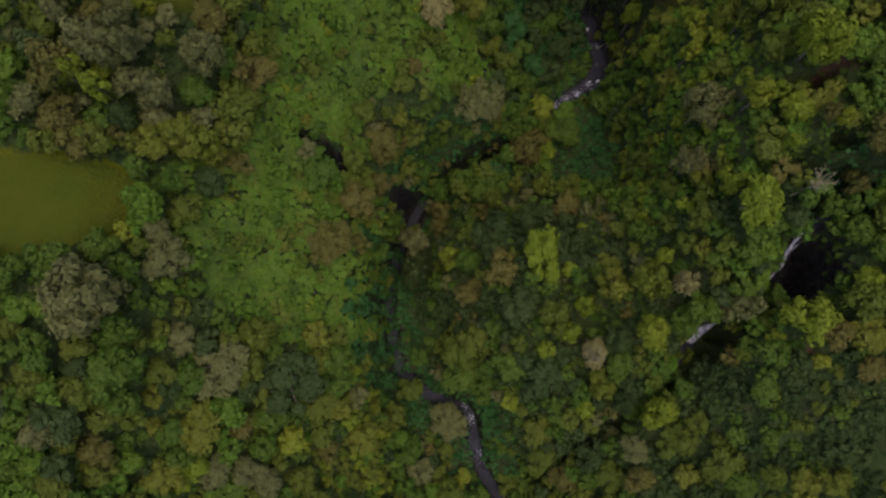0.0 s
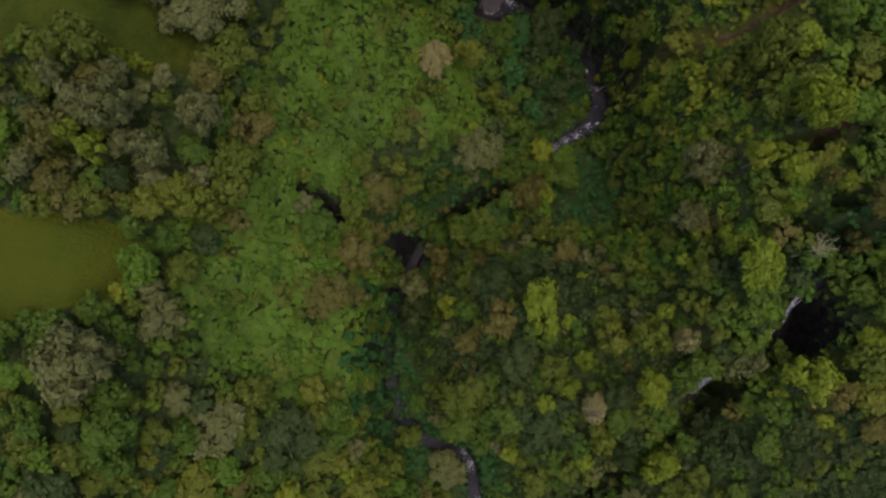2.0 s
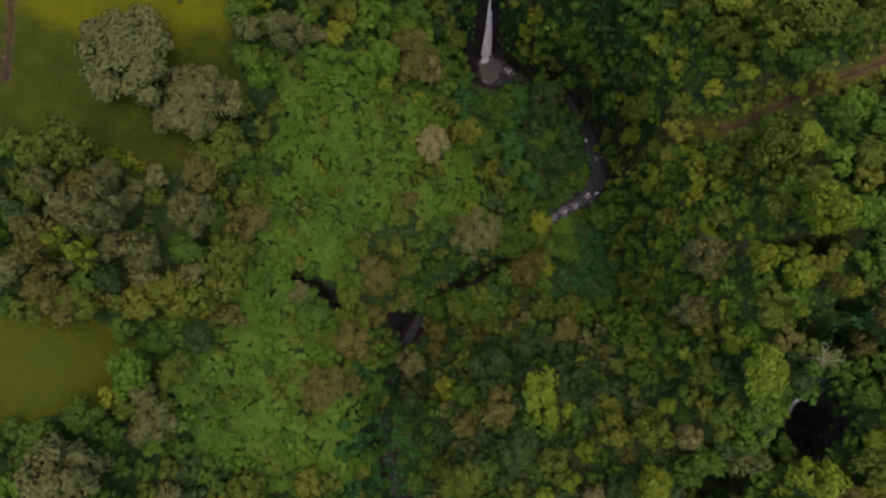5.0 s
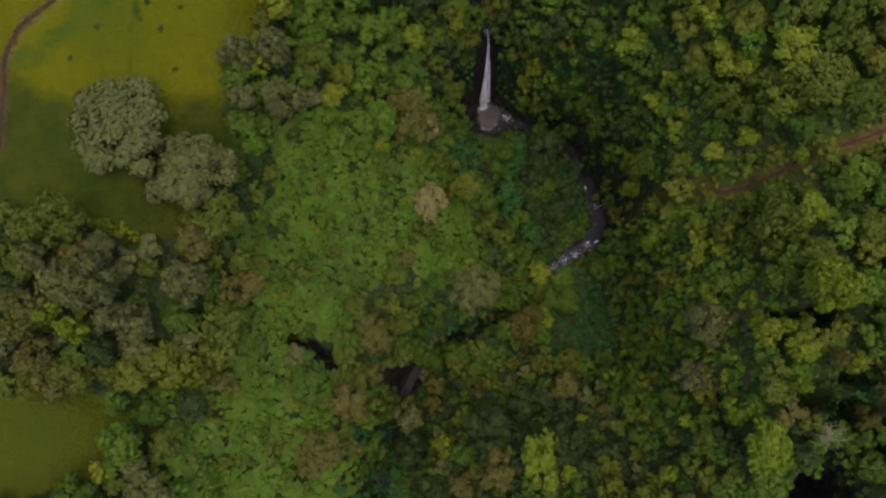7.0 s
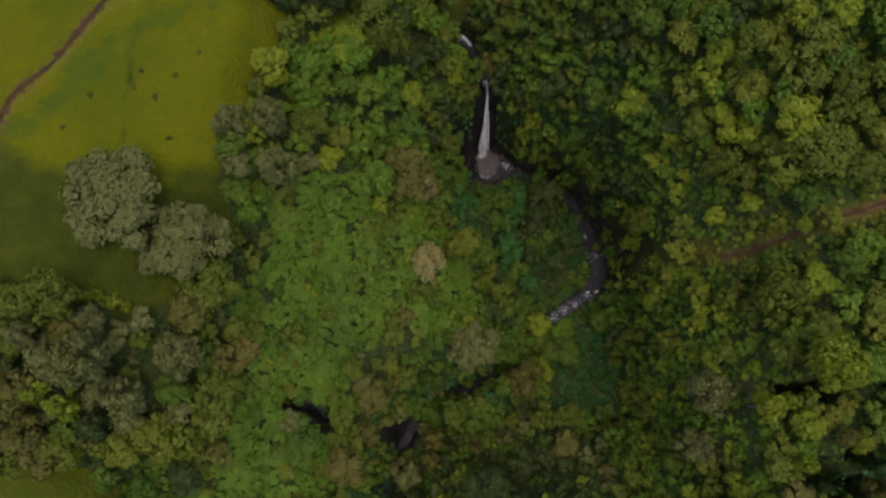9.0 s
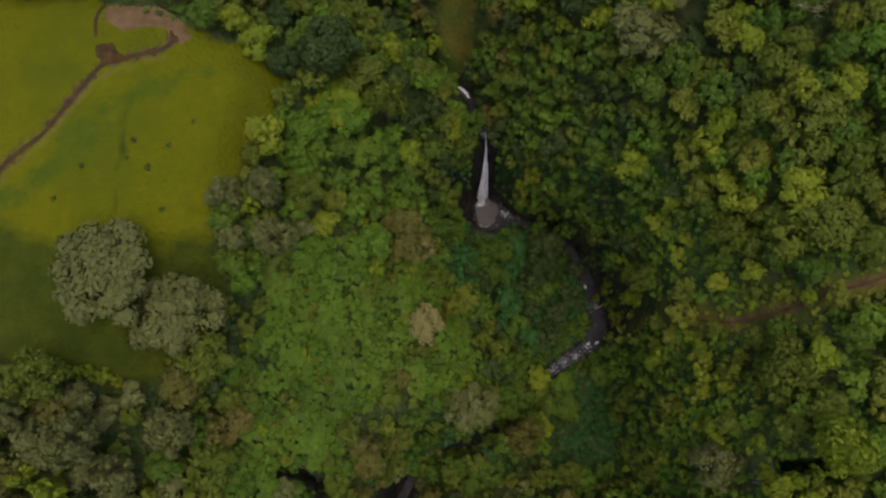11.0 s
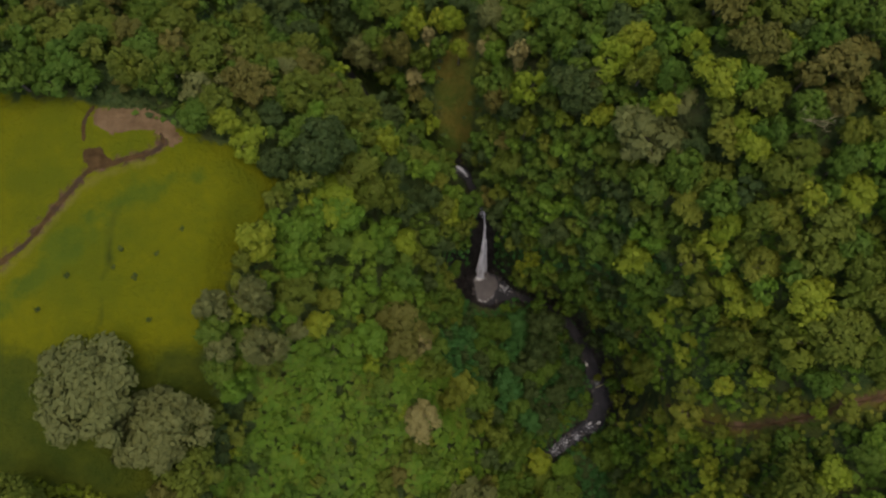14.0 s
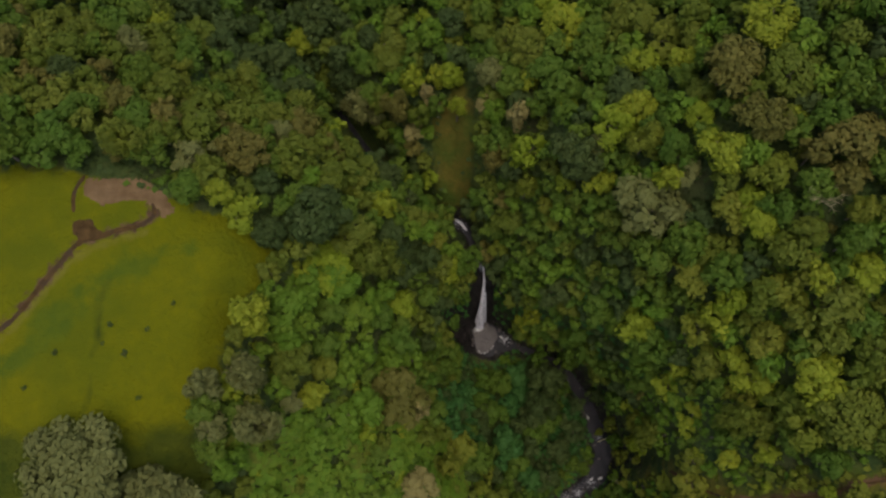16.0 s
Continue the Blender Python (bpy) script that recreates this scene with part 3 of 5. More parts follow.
waterfall("waterfall", [((82.0, 8.2, -18.6), (77.4, 5.2, -22.6), 0.5, 1.7, 0.8), ((78.4, 6.0, -21.8), (75.6, 3.2, -25.6), 1.5, 1.9, 0.5)], "short pale cascade above a dark gully", SPRAY)

# the pool below the falls
ang = np.linspace(0, 2 * math.pi, 41)[:-1]
rings = np.linspace(0, 1, 8)
pool_r = 1 + 0.10 * np.sin(ang * 3 + 1) + 0.06 * np.sin(ang * 5) + 0.04 * np.sin(ang * 9 + 2)
px = np.concatenate([18.6 + 4.1 * f * pool_r * np.cos(ang) for f in rings])
py = np.concatenate([146.2 + 5.6 * f * pool_r * np.sin(ang) for f in rings])
pz = np.full(px.shape, -54.35)
pool_foam = np.maximum(0.75 - np.hypot(px - 16.4, py - 150) / 4.5, 0.42 - np.abs(np.hypot((px - 18.6) / 4.1, (py - 146.2) / 5.6) - 1) * 2 - (py > 144) * 0.8)
grid = np.arange(len(px)).reshape(len(rings), -1)
nxt = np.roll(grid, -1, 1)
pool_faces = np.stack([grid[:-1], grid[1:], nxt[1:], nxt[:-1]], -1).reshape(-1, 4)
tagged(new("water_pool", mesh_of("water_pool", np.stack([px, py, pz], -1), pool_faces, POOL, True, (("foam", pool_foam),))), "grey-brown silty plunge pool below the waterfall", "pool", kind="structure")

# ---------------------------------------------------------------- trees
ICO = bmesh.new()
bmesh.ops.create_icosphere(ICO, subdivisions=1, radius=1.0)
ICO_V = np.array([v.co[:] for v in ICO.verts])
ICO_F = np.array([[v.index for v in f.verts] for f in ICO.faces])
ICO.free()


def unit(v):
    return v / np.maximum(np.linalg.norm(v, axis=-1, keepdims=True), 1e-9)


def crown_arrays(seed, R, ratio, lobes, leaves, leaf, lobe_size=(0.24, 0.40), airy=0.0, skirt=-0.35):
    """A crown about the origin: dark inner lobes and many leaf sprays on them. Returns verts, triangles, quads, lobe centres."""
    r = np.random.RandomState(seed)
    k = np.arange(lobes)
    u = skirt + (1 - skirt) * (k + 0.5) / lobes
    th = k * 2.39996 + r.uniform(0, 6.28) + r.normal(0, 0.35, lobes)
    ring = np.sqrt(np.maximum(0, 1 - np.clip(u, -0.2, 1) ** 2))
    reach = r.uniform(0.44, 0.88, lobes)
    lop = 1 + 0.16 * np.cos(th - r.uniform(0, 6.28)) + 0.12 * np.cos(2 * th - r.uniform(0, 6.28))
    reach = reach * 0.94
    c = np.stack([ring * np.cos(th) * reach * lop, ring * np.sin(th) * reach * lop, u * ratio * 0.62], -1) * R + r.normal(0, 0.07 * R, (lobes, 3))
    rad = R * r.uniform(*lobe_size, lobes)
    core = (c[:, None] + ICO_V[None] * (rad * (0.78 - 0.25 * airy))[:, None, None] * r.uniform(0.75, 1.10, (lobes, len(ICO_V), 1))).reshape(-1, 3)
    core_f = (ICO_F[None] + (np.arange(lobes) * len(ICO_V))[:, None, None]).reshape(-1, 3)
    n = int(leaves * 2.1)
    which = r.choice(lobes, n, p=rad ** 2 / (rad ** 2).sum())
    way = unit(r.normal(0, 1, (n, 3)) + 0.6 * unit(c[which]) + np.array([0, 0, 0.5]))
    pos = c[which] + way * rad[which][:, None] * r.uniform(0.72, 1.22 + 0.15 * airy, (n, 1))
    gap = np.linalg.norm(pos[:, None] - c[None], axis=2) / rad[None]
    gap[np.arange(n), which] = 9
    keep = np.flatnonzero(gap.min(1) > 0.72)[:leaves]
    pos, way = pos[keep], way[keep]
    m = len(keep)
    nor = unit(way + np.array([0, 0, 0.35]) + r.normal(0, 0.30, (m, 3)))
    t1 = unit(np.cross(nor, r.normal(0, 1, (m, 3))))
    t2 = np.cross(nor, t1)
    s = leaf * r.uniform(0.55, 1.35, (m, 1))
    slim = r.uniform(0.24, 0.44, (m, 1))
    skew = t1 * s * r.uniform(-0.3, 0.3, (m, 1))
    bend = nor * s * -0.18
    quad = np.stack([pos + t1 * s * 0.72 + bend, pos + t2 * s * slim + skew, pos - t1 * s * 0.72 + bend, pos - t2 * s * slim + skew], 1).reshape(-1, 3)
    quad_f = np.arange(4 * m).reshape(-1, 4) + len(core)
    return np.concatenate([core, quad]), core_f, quad_f, c


def tube(points, radii, sides=6):
    """A tapered tube through points; returns verts and quads."""
    verts, pts = [], [Vector(p) for p in points]
    for i, p in enumerate(pts):
        along = (pts[min(i + 1, len(pts) - 1)] - pts[max(i - 1, 0)]).normalized()
        a = along.orthogonal().normalized()
        b = along.cross(a)
        verts += [tuple(p + (a * math.cos(6.2832 * k / sides) + b * math.sin(6.2832 * k / sides)) * radii[i]) for k in range(sides)]
    grid = np.arange(len(verts)).reshape(-1, sides)
    nxt_ = np.roll(grid, -1, 1)
    return np.array(verts), np.stack([grid[:-1], nxt_[:-1], nxt_[1:], grid[1:]], -1).reshape(-1, 4)


def joined(pieces):
    verts, faces, base = [], [], 0
    for v, f in pieces:
        verts.append(v)
        faces.append(f + base)
        base += len(v)
    return np.concatenate(verts), np.concatenate(faces)


def trunk_arrays(seed, H, R, centre, ends):
    r = random.Random(seed)
    w = 0.045 * R + 0.10
    lean = (r.uniform(-0.06, 0.06) * H, r.uniform(-0.06, 0.06) * H)
    fork = Vector((lean[0], lean[1], centre - 0.35 * R))
    pieces = [tube([(0, 0, -1.5), (lean[0] * 0.3, lean[1] * 0.3, 0.4 * fork.z), fork], [w * 1.35, w, w * 0.75])]
    for e in ends:
        tip = Vector((e[0], e[1], centre + e[2]))
        midp = fork.lerp(tip, 0.5) + Vector((0, 0, 0.12 * R))
        pieces.append(tube([fork, midp, tip], [w * 0.6, w * 0.4, w * 0.15], 5))
    return joined(pieces)


B, S, Y, U = "broadleaf_tree", "spreading_tree", "young_tree", "shrub"
# kinds: crown radius, height, flatness, lobes, leaf clumps, clump size
KINDS = {
    "broadleaf_tree": (5.0, 13.0, 0.85, 16, 470, 1.10),
    "spreading_tree": (7.0, 13.5, 0.62, 36, 900, 1.15),
    "pasture_tree": (10.0, 14.5, 0.55, 46, 4600, 0.86),
    "young_tree": (3.0, 8.0, 0.95, 9, 168, 0.95),
    "shrub": (2.4, 3.0, 0.75, 7, 150, 0.66),
}
ARRAYS = {}


def arrays(kind, variant):
    """Crown and trunk of one variant of a kind, standing on the origin."""
    if (kind, variant) not in ARRAYS:
        R, H, ratio, lobes, leaves, leaf = KINDS[kind]
        seed = sum(map(ord, kind)) + variant * 31
        fine = 1.0 if variant >= 4 or kind in ("shrub", "pasture_tree") else 1.6      # the trees that stand out carry finer leaves
        v, tri, quad, c = crown_arrays(seed, R, ratio, lobes, int(leaves * fine), leaf / fine ** 0.5, {"spreading_tree": (0.18, 0.32), "pasture_tree": (0.15, 0.27)}.get(kind, (0.31, 0.50)), {S: 0.6, "pasture_tree": 1.0}.get(kind, 0.0))
        top = v[:, 2].max()
        centre = H - top
        v = v + np.array([0, 0, centre])
        ends = c[np.argsort(c[:, 2])[::max(1, len(c) // 6)]]
        ARRAYS[kind, variant] = (v, tri, quad, trunk_arrays(seed, H, R, centre, ends))
    return ARRAYS[kind, variant]


PATTERNS = {}
COLOUR_WORDS = {"lime": "bright lime-green", "yellow": "yellow-green", "green": "mid-green", "vine": "fresh green", "dark": "dark green", "fern": "deep blue-green", "olive": "olive-green", "grey": "grey-green", "brown": "russet-brown", "tan": "pale straw-coloured"}
KIND_WORDS = {"broadleaf_tree": "rounded broadleaf tree standing on the slope", "spreading_tree": "wide spreading tree with an open lobed crown", "young_tree": "small bushy tree among taller ones", "shrub": "low leafy shrub covering the bank", "pasture_tree": "broad old tree standing alone in the pasture"}


def pattern(kind, colour, variant):
    """The first tree of a kind, colour and variant, out of which the others are copied."""
    key = (kind, colour, variant)
    if key not in PATTERNS:
        v, tri, quad, (tv, tf) = arrays(kind, variant)
        if (kind, variant, "trunk") not in PATTERNS:
            PATTERNS[kind, variant, "trunk"] = mesh_of("trunk", tv, tf, BARK, True)
        PATTERNS[key] = [mesh_of("crown", v, [tri, quad], LEAF[colour]), PATTERNS[kind, variant, "trunk"], None]
    return PATTERNS[key]


def plant(kind, colour, variant, m):
    p = pattern(kind, colour, variant)
    if p[2] is not None:
        return copy_thing(p[2], m @ Matrix.Diagonal([1 / c for c in p[2].scale] + [1]))
    root = tagged(new(kind), COLOUR_WORDS[colour] + " " + KIND_WORDS[kind], "shrub" if kind == "shrub" else "tree", "shrubs of the slopes" if kind == "shrub" else "trees of the valley")
    root.matrix_basis = Matrix.Identity(4)
    for name, me in (("trunk", p[1]), ("crown", p[0])):
        ob = new(name, me)
        ob.parent = root
    p[2] = root
    root.matrix_basis = m
    return root


STANDING, STOOD = [], {}      # x, y, z of the middle, reach; how many of each kind
tree_dice = random.Random(11)


def stand(kind, x, y, top, wide, colour, stretch=1.0):
    """One tree by its place, the height of its top, and its crown's width."""
    R, H = KINDS[kind][:2]
    g = ground(x, y)
    s = wide / (2 * R)
    sz = min(max((top - g) / H, 0.75 * s), 2.0 * s, 2.2)
    turn = tree_dice.uniform(0, 360)
    plant(kind, colour, tree_dice.randrange(4), Matrix.Translation((x, y, g)) @ pose(0, 0, 0, 0, 0, turn if stretch == 1 else 0) @ Matrix.Diagonal((s, s * stretch, sz, 1)))
    STOOD[kind] = STOOD.get(kind, 0) + 1
    STANDING.append((x, y, g + sz * H - 0.5 * wide, 0.42 * wide * max(1, stretch)))



# lower slopes east of the gorge
stand(Y, 2.2, 29, -21, 7, "lime"); stand(B, 28, 27.6, 3, 10.5, "lime", 1.4); stand(B, 57, 4.8, 8, 9, "lime"); stand(B, 92.8, 7.8, 26, 11.5, "lime"); stand(Y, 20.6, -15.9, -24, 6.5, "lime")
stand(B, 80.2, 12.6, 22, 11, "grey"); stand(B, 21.8, 11.8, -1, 11, "dark"); stand(B, 30.9, 9.5, 4, 9, "olive"); stand(B, 42.6, -0.2, 2, 8, "tan"); stand(B, 55.7, 19, 15, 10, "yellow")
stand(Y, 64, 17.5, 18, 6.8, "tan"); stand(Y, 66.8, 25.2, 19, 5, "yellow", 1.4); stand(B, 17.6, 23, -5, 10, "brown"); stand(B, -9.2, 25.9, -27, 10, "dark"); stand(B, 63.5, -18, -9, 9.5, "lime")
stand(B, 7.2, -8.4, -40, 14, "green"); stand(Y, -1.2, 47.4, -25, 8, "brown"); stand(Y, 16.3, 48.7, -24, 7, "olive"); stand(B, -17.9, 62, -14, 10, "brown"); stand(B, 28, 66.4, -25, 12, "brown")
stand(S, 11.9, 76.6, -10, 15, "grey"); stand(B, 43.6, 77, -44, 11, "green"); stand(B, 35.3, 121.7, -31, 10, "dark"); stand(B, 18, 119.8, -31, 10, "green")
# the east wall and the ridge above it
stand(B, 73.4, 34.5, 42, 9, "lime", 1.5); stand(S, 84, 68, 58, 12, "lime"); stand(S, 67.3, 62, 42, 12, "grey"); stand(S, 66.7, 49.4, 41, 10, "grey"); stand(B, 81.5, 55.4, 43, 7, "lime")
stand(B, 97.5, 46.5, 51, 9, "brown"); stand(B, 77.8, 84.4, 58, 10, "olive"); stand(B, 62.5, 113.5, 27, 9.5, "olive"); stand(B, 85, 115.5, 42, 12, "yellow"); stand(B, 75, 124, 38, 9, "lime")
stand(B, 53.7, 139.4, 24, 10, "lime"); stand(B, 43.6, 141, 7, 11, "green"); stand(Y, 63, 136, 38, 8, "yellow"); stand(B, 60.7, 148, 45, 10.5, "yellow"); stand(S, 49.6, 161.8, 53, 15.5, "grey")
stand(S, 69, 173.2, 71, 11, "brown"); stand(B, 70.8, 163, 67, 8.5, "yellow"); stand(B, 69.7, 155, 60, 8, "lime"); stand(B, 84, 167, 71, 10.5, "brown"); stand(B, 76, 141.3, 55, 8, "yellow")
stand(S, 35.9, 175, 49, 13, "dark"); stand(Y, 23.4, 192, 34, 6.5, "tan"); stand(Y, 18.4, 185, 21, 6.5, "brown"); stand(Y, 26, 175, 30, 6, "yellow"); stand(B, 24.2, 170.7, 1, 9, "olive")
stand(Y, 40.5, 156.5, 26, 7, "dark"); stand(Y, 30.5, 147, 1, 5.5, "lime"); stand(B, 64, 186, 71, 12, "brown"); stand(B, 44, 181, 53, 10, "lime"); stand(B, 58.5, 205, 44, 10, "yellow")
# the pasture's trees and the west rim
stand("pasture_tree", -69.0, 102.6, 53, 23.5, "grey"); stand("pasture_tree", -57.2, 95.4, 46, 21, "grey"); stand(S, -53.2, 87.4, 38, 15, "olive"); stand(B, -45.3, 122, 54, 7, "grey"); stand(B, -37.5, 124, 53, 8, "grey")
stand(B, -36.7, 114, 47, 9.5, "grey"); stand(Y, -45, 113, 46, 7, "grey"); stand(S, -31.2, 127.6, 35, 11.5, "olive"); stand(S, -7.7, 121.7, 14, 16, "brown"); stand(Y, -3, 119.5, 15, 7, "tan")
stand(B, -43.5, 105, 39, 7.5, "vine"); stand(S, -79.6, 82, 57, 12, "olive"); stand(B, -2, 98.8, 6, 10, "tan"); stand(Y, 6, 104, 0, 7, "yellow")
stand(B, -69.6, 49.7, 36, 10, "yellow"); stand(B, -64.5, 52, 34, 10, "yellow"); stand(Y, -60, 51.2, 30, 8, "yellow"); stand(S, -75, 68.5, 54, 12, "grey"); stand(B, -80.5, 69, 54, 9, "grey")
stand(S, -57.4, 70.9, 42, 11.5, "grey"); stand(Y, -78.5, 59, 50, 6.5, "lime"); stand(Y, -83.5, 62.5, 52, 7, "lime"); stand(B, -86, 49.3, 41, 10, "brown"); stand(B, -86, 62.3, 56, 9.5, "brown")
stand(S, -31, 30, 3, 13, "brown"); stand(S, -57, -5, 15, 16, "grey"); stand(S, -42, -7.5, 4, 19, "dark"); stand(B, -67.6, 21, 31, 10, "grey"); stand(S, -80.6, 11, 50, 17, "grey"); stand(B, -79.3, -4.3, 21, 12, "green")
# the spur north of the pasture
stand(S, -25, 160.8, 49, 15, "dark"); stand(S, -42.6, 174.7, 50, 11.5, "brown"); stand(Y, -53.4, 172, 51, 7.5, "grey"); stand(B, -21.5, 148, 33, 11, "vine"); stand(Y, -11.5, 169.3, 29, 8, "lime")
stand(B, -65.8, 173.5, 62, 9, "olive"); stand(B, -50, 206, 26, 9, "olive"); stand(B, -63, 207, 32, 10, "green"); stand(B, -32, 140.6, 35, 9, "vine"); stand(Y, 0, 159.4, 13, 7, "dark")

# more crowns that stand out of the woods
stand(Y, 17.8, 202.1, 22, 7.4, "olive"); stand(Y, 25.8, 181.2, 37, 8.8, "lime"); stand(B, 48.3, 183.3, 55, 8.3, "lime"); stand(B, 49.2, 174.7, 58, 7.3, "yellow"); stand(Y, 52.8, 164.9, 58, 6.5, "lime")
stand(B, 62.1, 168.3, 66, 9.0, "lime"); stand(Y, 78.1, 165.6, 70, 6.5, "brown"); stand(B, 83.8, 160.6, 70, 7.9, "brown"); stand(Y, 48.6, 156.3, 41, 6.3, "olive"); stand(Y, 30.7, 170.1, 24, 5.3, "yellow")
stand(Y, 33.0, 165.7, 20, 5.4, "yellow"); stand(Y, 78.2, 142.7, 58, 4.6, "yellow"); stand(B, 68.4, 141.0, 48, 8.1, "lime"); stand(B, 89.4, 143.3, 61, 8.1, "lime"); stand(B, 84.6, 138.1, 55, 10.8, "olive")
stand(Y, 50.5, 135.1, 7, 5.1, "yellow"); stand(Y, 61.7, 124.4, 16, 7.7, "lime"); stand(Y, 66.7, 122.5, 34, 6.4, "green"); stand(B, 69.9, 115.2, 42, 8.1, "olive"); stand(B, 82.4, 124.3, 39, 11.4, "lime")
stand(S, 89.2, 115.1, 44, 14.1, "olive"); stand(B, 75.1, 132.0, 44, 8.3, "yellow"); stand(Y, 70.3, 128.8, 38, 7.0, "lime"); stand(B, 81.6, 111.4, 39, 8.5, "green"); stand(Y, 15.5, 117.9, -29, 7.3, "dark")
stand(Y, 33.2, 119.1, -35, 8.5, "dark"); stand(Y, 47.5, 114, -46, 7.6, "dark"); stand(Y, 37.5, 99, -43, 9, "dark"); stand(Y, 35.0, 85.9, -47, 8.8, "lime"); stand(Y, 8.6, 108.7, -13, 10.1, "yellow")
stand(Y, -65.1, 172.9, 65, 5.4, "yellow"); stand(B, -34.5, 190.4, 27, 9.5, "brown"); stand(B, -36.7, 202.1, 19, 9.3, "olive"); stand(B, -63.6, 192.8, 45, 9.2, "olive"); stand(Y, -47.5, 206.0, 24, 6.4, "green")
stand(B, -18.8, 209.1, 7, 10.7, "grey"); stand(Y, -5.0, 198.4, 6, 6.9, "tan"); stand(S, -23.0, 151.5, 32, 13.4, "lime"); stand(B, -12.4, 153.2, 36, 9.7, "olive"); stand(B, -41.7, 160.5, 49, 8.1, "lime")
stand(B, -40.2, 191.9, 30, 9.5, "olive"); stand(B, -52.0, 180.5, 50, 10.0, "olive"); stand(B, 53.7, 170.8, 62, 7.8, "green"); stand(B, 44.9, 145.6, 17, 9.2, "green"); stand(B, 35.3, 150.1, 12, 8.6, "dark")
stand(Y, -51.3, 70.4, 30, 7.5, "brown"); stand(Y, -52.3, 60.3, 27, 8.9, "olive"); stand(Y, -53.4, 55.7, 26, 8.9, "olive"); stand(B, -34.5, 49.5, 2, 11.3, "green"); stand(B, -25.8, 42.2, -6, 9.9, "brown")
stand(B, -67.6, 60.1, 45, 8.4, "grey"); stand(B, -87.8, 52.7, 46, 8.7, "brown"); stand(Y, 66.9, 100.7, 2, 8.1, "yellow"); stand(Y, 64.7, 76.9, 18, 7.3, "yellow"); stand(Y, 74.3, 59.1, 46, 7.1, "lime")
stand(B, 70.9, 41.1, 50, 6.0, "lime"); stand(Y, 5.0, 58.3, -21, 8.1, "green"); stand(Y, 23.9, 54.2, -25, 5.1, "yellow"); stand(B, -78.2, 11.2, 49, 10.7, "grey"); stand(B, -76.3, 4.8, 37, 8.5, "green")
stand(Y, -43.1, -25.3, -9, 8.8, "lime"); stand(Y, -25.3, -27.5, -32, 11.1, "yellow"); stand(Y, -8.3, -2.6, -55, 7.6, "green"); stand(Y, -10.8, -13.7, -49, 9.9, "olive"); stand(Y, 40.0, 12.1, 7, 5.6, "lime")
stand(Y, 48.0, 18.6, 8, 9.4, "yellow"); stand(Y, 46.2, -11.4, -7, 7.5, "yellow"); stand(Y, 35.8, 4.6, 3, 5.7, "lime"); stand(B, 29.6, -25.5, -29, 9.2, "olive"); stand(B, 66.5, -25.5, -12, 9, "olive")
stand(B, 45.9, -32.9, -23, 10.0, "dark"); stand(B, 104.4, 3.8, 25, 9.6, "yellow"); stand(B, 104.0, 17.0, 28, 7.1, "lime"); stand(B, 20.4, -4.5, -16, 10.3, "green"); stand(B, 11.7, 3.7, -24, 10.6, "olive")
stand(B, 28.7, -5.8, -9, 11.7, "dark"); stand(B, 16.6, 35.8, -15, 12.0, "dark"); stand(B, 48.2, 2.5, 4, 7.9, "dark"); stand(Y, 87.7, -11.2, -8, 8.0, "green"); stand(B, -63.4, -22.1, 8, 11.3, "yellow")
stand(B, -77.4, -4.2, 19, 10.9, "green"); stand(B, -88.3, -16.2, 31, 12.1, "dark"); stand(B, -51.3, -4.6, 12, 9.2, "olive"); stand(B, -36.0, -15.4, -10, 10.1, "olive"); stand(Y, -17.2, -22.1, -41, 9.6, "olive")

stand(Y, 59.6, 116.4, -12, 6, "olive"); stand(B, 61.4, 116, 9, 7.5, "yellow"); stand(Y, 62.8, 110.4, 14, 6, "lime"); stand(Y, 64.6, 100.2, -6, 6, "yellow"); stand(B, 66.6, 94.4, 2, 8, "yellow"); stand(B, 64.5, 89, -3, 8, "lime"); stand(Y, 60.4, 111, -20, 6, "green"); stand(Y, 62.2, 105.8, -12, 6, "yellow")

# crowns of the canopy, one by one
stand(B, -75.0, 77.6, 48, 6.3, "grey"); stand(B, -84.5, 73.6, 56, 5.7, "grey"); stand(Y, -24.7, 133.3, 24, 7.4, "green"); stand(B, -18.3, 141.8, 24, 9.0, "vine"); stand(B, -12.5, 142.2, 16, 7.8, "green"); stand(Y, -5.4, 149.3, 7, 4.3, "olive")
stand(B, -8.0, 136.1, 11, 9.5, "green"); stand(Y, -0.6, 137.4, -1, 6.1, "dark"); stand(Y, -31.5, 119.1, 29, 6.6, "grey"); stand(Y, 29.1, 149.4, -0, 5.1, "olive"); stand(B, 38.6, 130.8, -34, 10.8, "dark"); stand(Y, 46.1, 136.5, -35, 8.2, "green")
stand(Y, 15.6, 97.3, -21, 5.7, "yellow"); stand(Y, -12.8, 106.8, 6, 6.7, "green"); stand(Y, -26.7, 110.2, 20, 8.3, "vine"); stand(Y, -19.8, 116.6, 18, 7.5, "vine"); stand(B, -23.7, 141.2, 28, 7.4, "green"); stand(B, -32.1, 133.4, 36, 7.0, "vine")
stand(Y, 4.6, 150.6, -10, 6.0, "dark"); stand(Y, -0.6, 150.3, 1, 6.7, "green"); stand(Y, 6.7, 149.1, -33, 7.0, "green"); stand(Y, 62.2, 128.0, 24, 6.2, "lime"); stand(B, 66.0, 128.7, 33, 7.3, "olive"); stand(Y, 63.8, 122.8, 26, 5.2, "olive")
